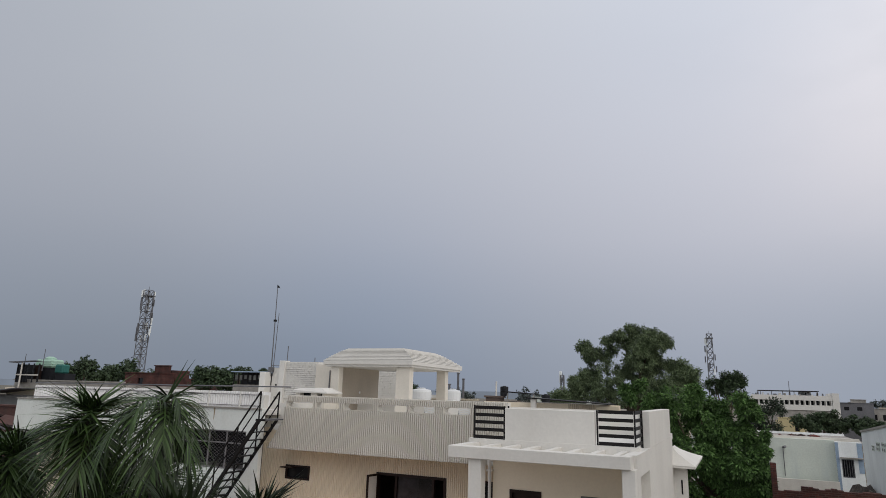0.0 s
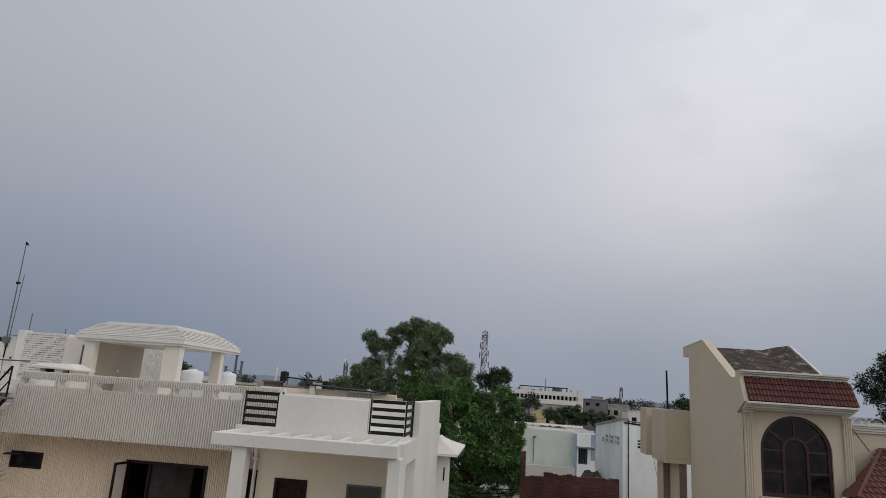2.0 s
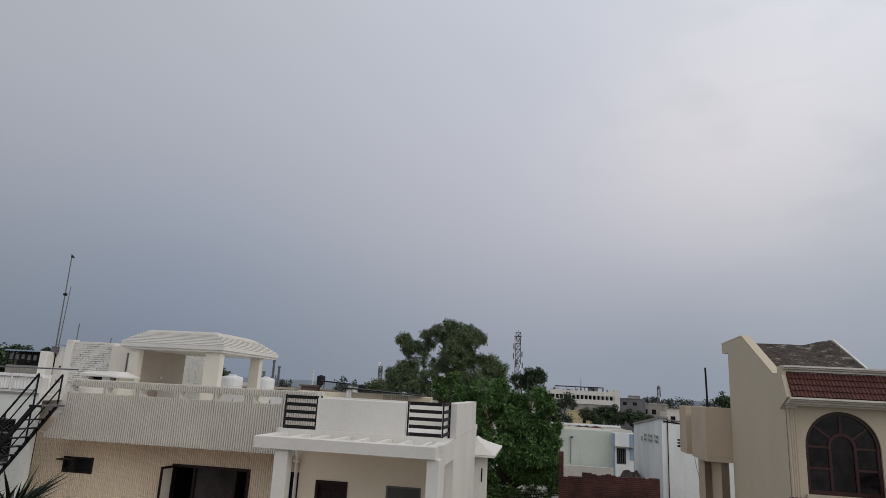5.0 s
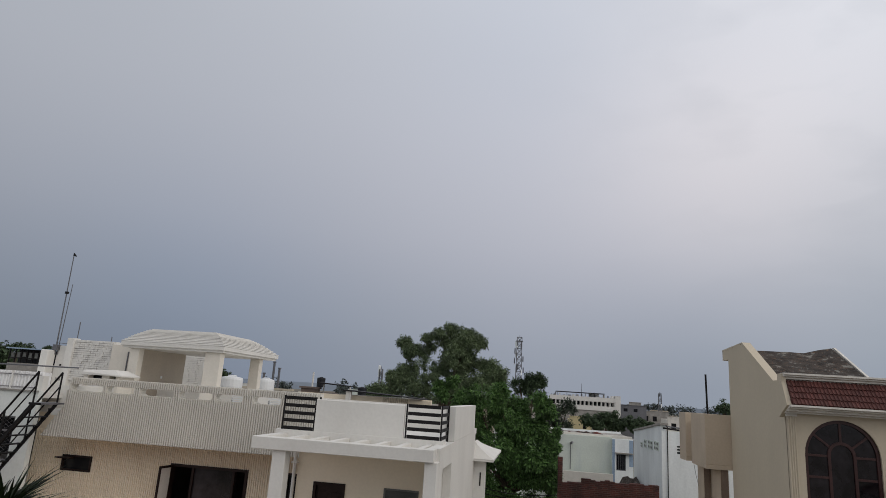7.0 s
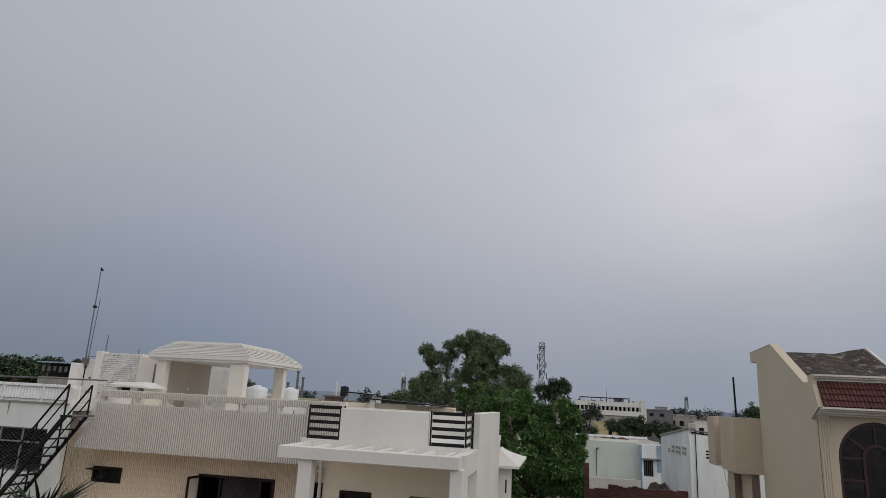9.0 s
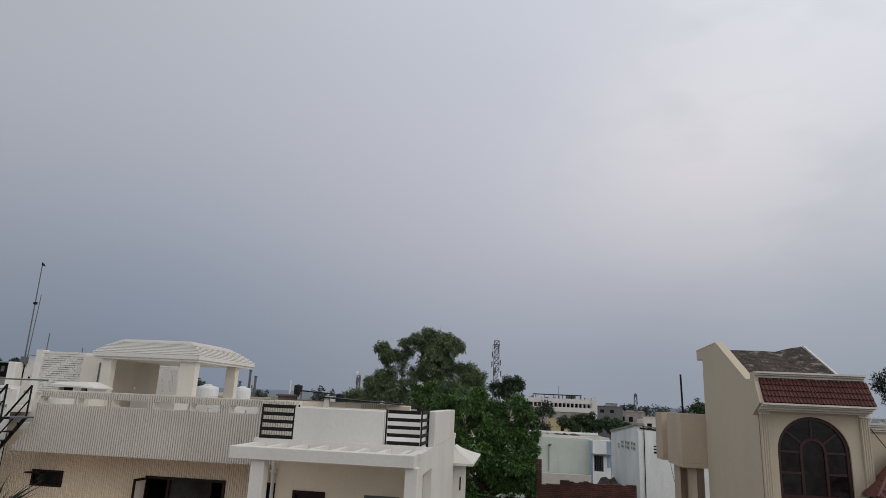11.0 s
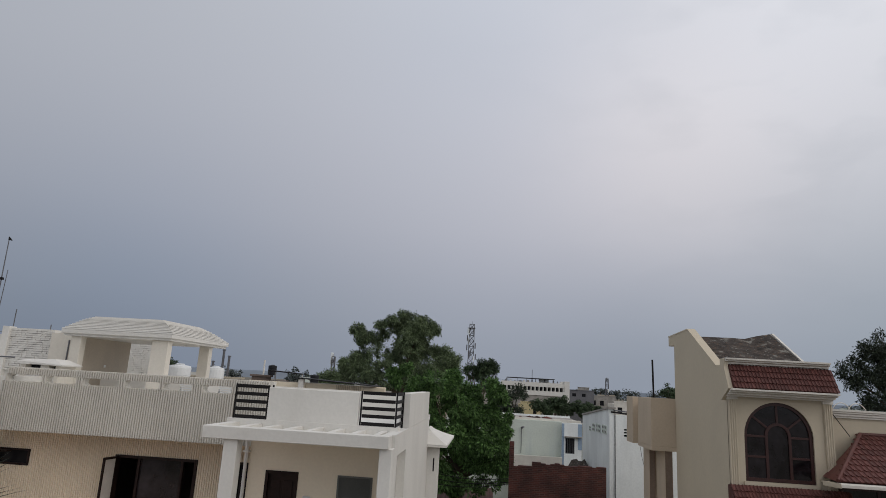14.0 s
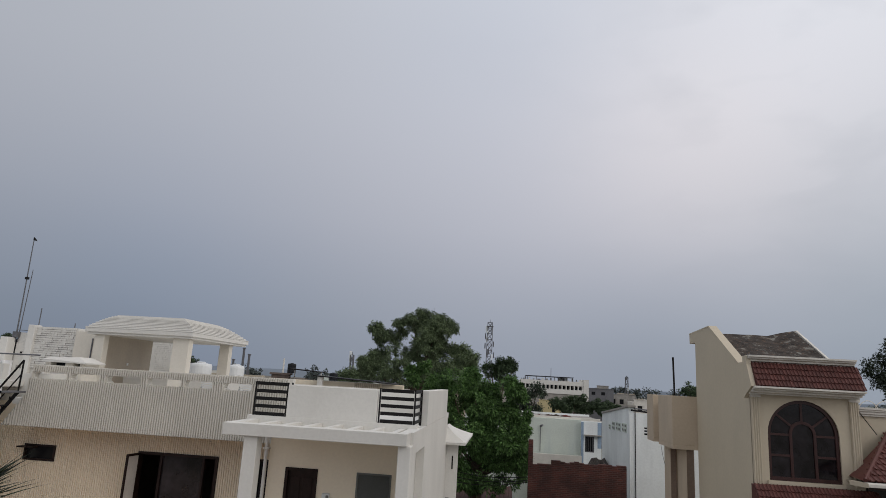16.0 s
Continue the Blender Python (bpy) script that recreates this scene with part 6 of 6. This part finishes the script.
block_house("yellow_house", "pale yellow house between the trees", 5.9, 9.6, 112, 120, 6.55, material("yellow_paint", (0.55, 0.47, 0.27), 0.85, 0.12, 0.3, 4, 0.1), [(8.1, 8.7, 4.6, 5.8)], "far houses")
rg = random.Random(77)
PAL = [M_PALEWHITE, M_CONC, M_BEIGE, M_WHITE, M_PALEGREEN, M_MOULD]
for i in range(46):
    if i < 26:
        y = rg.uniform(150, 330)
        x = y * rg.uniform(0.12, 0.66)
    else:
        y = rg.uniform(90, 260)
        x = -y * rg.uniform(0.12, 1.25)
    wdt, h = rg.uniform(5, 12), 8.7 - rg.uniform(0.2, 2.4) * y / 200
    wins = [(x + 0.8 + k * 2.2, x + 1.9 + k * 2.2, h - 2.6, h - 1.3) for k in range(int((wdt - 1) / 2.2))]
    block_house("town_house", "small flat-roofed plastered town house far off", x, x + wdt, y, y + rg.uniform(6, 10), h, PAL[i % 6], wins, "far houses")
for x, y, z in ((-14.5, 41.5, 8.83), (-11.7, 42, 8.35)):
    k = y / 40
    water_tank(x, y, z - 0.15 * k, 0.27 * k, 0.62 * k if k < 2 else 0.4 * k, M_BTANK_GAP, "black plastic water tank on a far roof", "black roof tanks")
# roofs just beyond the white house
block_house("brown_house", "brown weathered house beyond the white roof", -15.3, -14.1, 40, 44, 8.55, material("brown_plaster", (0.17, 0.13, 0.11), 0.9, 0.2, 0.4, 4, 0.2), (), "near roofs", 0.2)
block_house("grey_house", "low grey house with a dark canopy roof", -13.9, -7.0, 40, 46, 8.22, M_CONC, [(-13.2, -12.4, 7.2, 8.0), (-11, -10, 7.2, 8.0)], "near roofs", 0.2)
cn = thing("roof_canopy", "dark sheet canopy on thin posts over a far roof", "canopy", (-13, 39.6, 8.4))
part("sheet", prism([(-13.95, 8.92), (-12.0, 8.82), (-12.0, 8.88), (-13.95, 8.99)], "y", 39.2, 41), M_BLACK, cn)
for x in (-13.9, -12.1):
    part("post", box(x, x + 0.07, 40.3, 40.37, 8.2, 8.88), M_WHITE, cn)
wp = thing("white_pole", "white pipe standing on a roof", "pole", (-14.8, 40.7, 8.75))
part("pipe", tube((-14.8, 40.7, 8.6), (-14.8, 40.7, 9.62), 0.06), M_WHITE, wp)
for x, h in ((-17.35, 10.07), (-16.95, 9.68), (-18.0, 9.3)):
    ch = thing("vent_pipe", "dark upright roof pipe", "pipe", (x, 40, 8.1), group="roof pipes")
    part("pipe", tube((x, 40, 8.05), (x, 40, h), 0.09, 0.08, 6), M_STEEL, ch)
    part("cap", tube((x, 40, h), (x, 40, h + 0.08), 0.12, 0.12, 6), M_STEEL, ch)
block_house("pale_house", "pale low house behind the roof tanks", -21, -15.6, 39, 48, 8.3, M_BEIGE, (), "near roofs", 0.2)

# heap of boards and tin in the neighbouring yard
hp = thing("scrap_heap", "brown heap of old boards and rusty tin sheets in a yard", "scrap heap", (-44.5, 24.5, 0))
rg = random.Random(19)
part("heap_base", box(-50, -36.5, 25.5, 27, 0, 5.6), M_CONC, hp)
for i in range(70):
    x, z, w = rg.uniform(-50, -36), rg.uniform(4.9, 6.9), rg.uniform(0.8, 2.6)
    bm = box(-w / 2, w / 2, -0.4, 0.4, -0.05, 0.05)
    bm.transform(Matrix.Translation((x, rg.uniform(24, 25.4), z - 0.11 * (x + 50) * 0.5)) @ Matrix.Rotation(rg.uniform(-0.35, 0.35), 4, "Y") @ Matrix.Rotation(rg.uniform(-0.6, 0.6), 4, "X"))
    part("board", bm, (M_RUST, M_DARKWOOD, M_CONC, M_BRICKWALL, M_STEEL)[i % 5], hp)

# left skyline: brick house, dark gallery house, shanty with a green tank
block_house("brick_house", "unplastered red brick house behind the white roof", -75.5, -66.6, 60, 68, 10.2, M_BRICKWALL, [(-73, -72, 8.6, 9.6)], "left skyline houses")
block_house("brick_cabin", "red brick roof cabin", -70.6, -67.9, 60.5, 64, 11.2, M_BRICKWALL, (), "left skyline houses")
dg = thing("dark_gallery_house", "dark glazed roof gallery with a blue edge", "building", (-40.5, 45, 0))
part("body", box(-42.5, -38.5, 45.3, 50, 0, 9.0), M_CONC, dg)
part("gallery_back", box(-42.4, -38.6, 46.2, 46.4, 9.0, 10.1), M_BTANK_GAP, dg)
part("roof_sheet", box(-42.6, -38.4, 45, 49, 10.1, 10.2), M_BLUE, dg)
for i in range(8):
    part("gallery_post", box(-42.4 + i * 0.54, -42.33 + i * 0.54, 45.2, 45.27, 9.0, 10.1), M_BLACK, dg)
for i in range(7):
    part("gallery_sheet", box(-42.3 + i * 0.54, -42.02 + i * 0.54, 45.3, 45.34, 9.3 + 0.1 * (i % 3), 9.85), M_GREYPANEL, dg, "hanging grey cloth")
part("gallery_rail", box(-42.4, -38.6, 45.15, 45.2, 9.35, 9.42), M_BLACK, dg)
sh = thing("tin_shanty", "dark roof shanty under a tin sheet", "shed", (-65, 40, 8))
part("shanty_wall", box(-67.2, -65.3, 41.6, 41.9, 0, 10.4), M_DARKWOOD, sh)
for i in range(5):
    part("shanty_frame", box(-67.2 + i * 0.86, -67.1 + i * 0.86, 40.5, 40.6, 8.6, 10.5), M_BTANK_GAP, sh)
part("shanty_side", box(-67.2, -66.0, 40.6, 41.6, 8.6, 10.4), M_BTANK_GAP, sh)
part("shanty_rail", box(-67.2, -63.6, 40.45, 40.5, 9.3, 9.42), M_MOULD, sh)
part("tin_sheet", prism([(-67.6, 10.55), (-63.4, 10.70), (-63.4, 10.78), (-67.6, 10.65)], "y", 39.8, 40.6), M_STEEL, sh)
part("shanty_post", box(-65.6, -65.5, 39.9, 40.0, 8, 10.6), M_MOULD, sh)
M_GREEN = material("mint_plastic", (0.33, 0.50, 0.40), 0.6, 0.12, 1, 8, 0.05)
M_TEAL = material("teal_plastic", (0.02, 0.13, 0.11), 0.6, 0.15, 1, 8, 0.05)
gt = thing("green_tank", "mint green square water tank with a lid on a roof stand", "water tank", (-65.5, 42.7, 8.55))
part("tank_body", box(-66.8, -64.05, 42, 43.4, 10.15, 11.0, bevel=0.16), M_GREEN, gt)
part("tank_rib", box(-66.83, -64.02, 41.97, 43.43, 10.52, 10.6, bevel=0.02), M_GREEN, gt)
part("tank_lid", lathe([(0.55, 0), (0.55, 0.14), (0.25, 0.32)], (-65.4, 42.7, 11.0), 12), M_GREEN, gt)
part("tank_stand", box(-66.5, -64.3, 42.1, 43.3, 8.55, 10.15), M_BTANK_GAP, gt)
tt = thing("teal_tank", "dark teal water tank beside the green one", "water tank", (-62.9, 42.7, 8.55))
part("tank_body", box(-63.5, -62.2, 42, 42.8, 9.6, 10.5, bevel=0.12), M_TEAL, tt)
part("tank_stand", box(-63.4, -61.9, 42.1, 43.3, 8.55, 9.6), M_BTANK_GAP, tt)
block_house("stained_house", "stained low house under the roof tanks", -68, -52, 41, 50, 8.8, M_CONC, [(-64, -63, 7.2, 8.2)], "left skyline houses", 0.2)
block_house("cream_shack", "small cream house with a shaded window", -50.6, -43.4, 30, 36, 8.1, M_CREAM, [(-46.4, -45.2, 6.7, 7.5)], "left skyline houses", 0.2)
ts = thing("tin_roof", "grey tin lean-to roof", "roof", (-48.8, 29, 7.5))
part("sheet", prism([(-51.2, 7.75), (-46.6, 8.2), (-46.6, 8.26), (-51.2, 7.83)], "y", 28.2, 31), M_STEEL, ts)
part("lean_wall", box(-50.8, -46.8, 29.2, 30, 0, 7.7), M_GREYPANEL, ts)
block_house("brown_yard_house", "brown patched house at the edge of the yard", -52.5, -42, 27, 29, 7.0, M_RUST, [(-50, -49, 5.6, 6.4)], "left skyline houses", 0.2)
for x, z0, z1 in ((-63.9, 10.8, 12.0), (-66.9, 10.6, 11.5)):
    a = thing("roof_mast", "thin aerial pole on a far roof", "pole", (x, 41, z0), group="thin aerials")
    part("pole", tube((x, 41, z0 - 1), (x, 41, z1), 0.05, 0.03, 5), M_STEEL, a)


def far_trees(name, label, items, size, count, mat, seed):
    for i, (x, y, z, r) in enumerate(items):
        t = thing(name, label, "tree", (x, y, 0), group="far trees")
        part("trunk", tube((x, y, 0), (x, y, max(1.0, z - r * 0.3)), 0.25, 0.12, 6), M_BARK, t)
        rg = random.Random(seed + i)
        cl = [(x + rg.uniform(-0.8, 0.8) * r, y + rg.uniform(-0.4, 0.4) * r, z - r * rg.uniform(0.1, 0.9), r * rg.uniform(0.35, 0.6)) for _ in range(9)]
        cloud_part("crown", cl, count, size, seed + i, mat, t)


far_trees("round_tree", "rounded dark green tree between far houses", [(8.9, 100, 6.7, 1.7), (10.7, 100.6, 7.6, 2.0), (12.6, 101, 6.9, 1.8), (15.6, 101, 6.9, 1.5), (17.0, 101.6, 6.5, 1.2)], 0.15, 5200, M_LEAF_D, 41)
far_trees("round_tree", "rounded dark green tree beside the brick house", [(-61.2, 60, 10.9, 2.0), (-59.0, 60.5, 10.8, 2.0), (-57.6, 61, 10.0, 1.5), (-63, 62, 10.2, 1.4)], 0.2, 2200, M_LEAF_D, 51)
far_trees("skyline_tree", "dark tree on the skyline of roofs", [(-101 + 3.3 * i, 70, 11.4 + 0.9 * math.sin(i * 2.1), 2.4) for i in range(6)], 0.28, 1500, M_LEAF_D, 61)
far_trees("skyline_tree", "dark tree above the gallery house", [(-86, 85, 11.2, 2.2), (-90, 88, 11.0, 2.2), (-48, 90, 10.2, 1.6)], 0.2, 1200, M_LEAF_D, 71)
far_trees("skyline_tree", "dark low tree behind the gallery house", [(-48.0, 52, 10.75, 0.75), (-47.0, 52, 10.7, 0.7), (-45.6, 53, 10.6, 0.5)], 0.09, 900, M_LEAF_D, 75)
rg = random.Random(5)
items = []
for i in range(64):
    y = rg.uniform(180, 420)
    items.append((y * rg.uniform(-1.3, 0.75), y, 8.7 + rg.uniform(0.0, 1.8) * y / 200, rg.uniform(3, 5.5)))
# leaf colour greyed and paled to paint distance haze onto these crowns
far_trees("skyline_tree", "dark tree on the far skyline, leaves greyed for haze", items, 0.6, 420, leaf_material("haze_tinted_leaf", (0.07, 0.085, 0.08), 0.2), 81)
far_trees("skyline_tree", "dark tree behind the tan balcony", [(16.66, 60, 9.65, 0.9), (17.56, 60.5, 9.45, 0.7)], 0.10, 1600, M_LEAF_D, 91)

# low hills that close the horizon; their blue-grey base colour has haze painted in
M_HILL = material("haze_tinted_hill", (0.20, 0.23, 0.27), 1.0, 0.15, 0.004, 0.03, 0.0, spec=0.0)
bm = bmesh.new()
prev = None
for i in range(121):
    a = radians(-70 + 140 * i / 120)
    h = 5 + 8 * noise.noise((i * 0.11, 3.1, 0)) + 3 * noise.noise((i * 0.6, 1.7, 0))
    p = Vector((1500 * math.sin(a), 1500 * math.cos(a), 0))
    row = [bm.verts.new(p), bm.verts.new(p * 1.01 + Vector((0, 0, 8.7 + h * 0.7))), bm.verts.new(p * 1.06 + Vector((0, 0, 8.7 + h)))]
    if prev:
        for k in range(2):
            bm.faces.new((prev[k], row[k], row[k + 1], prev[k + 1]))
    prev = row
solo("backdrop", bm, M_HILL, "low hills along the horizon, tinted blue-grey for haze", "hills", "structure")

# ---- terrace tiles, last ----
me_a = mesh_from("tile", box(0.003, 0.397, 0.003, 0.397, 0, 0.015, bevel=0.004), M_TILE_A)
me_b = mesh_from("tile", box(0.003, 0.397, 0.003, 0.397, 0, 0.015, bevel=0.004), M_TILE_B)
rest = {0: bmesh.new(), 1: bmesh.new()}
for i in range(27):
    for k in range(26):
        x, y = -17.25 + i * 0.4, 20.37 - (k + 1) * 0.4
        odd = (i + k) % 2
        if k < 11:
            ob = new("tile", me_b if odd else me_a)
            ob.parent = house
            ob.location = (x, y, 3.587)
        else:
            box(x + 0.003, x + 0.397, y + 0.003, y + 0.397, 3.587, 3.602, rest[odd])
part("paving", rest[0], M_TILE_A, house, "", "stuff")
part("paving", rest[1], M_TILE_B, house, "", "stuff")
sk_a = mesh_from("skirting_tile", box(0.003, 0.397, 0, 0.02, 0, 0.13, bevel=0.004), M_TILE_A)
sk_b = mesh_from("skirting_tile", box(0.003, 0.397, 0, 0.02, 0, 0.13, bevel=0.004), M_TILE_B)
for i in range(27):
    ob = new("skirting_tile", sk_b if i % 2 else sk_a)
    ob.parent = house
    ob.location = (-17.25 + i * 0.4, FACADE - 0.055, 3.602)
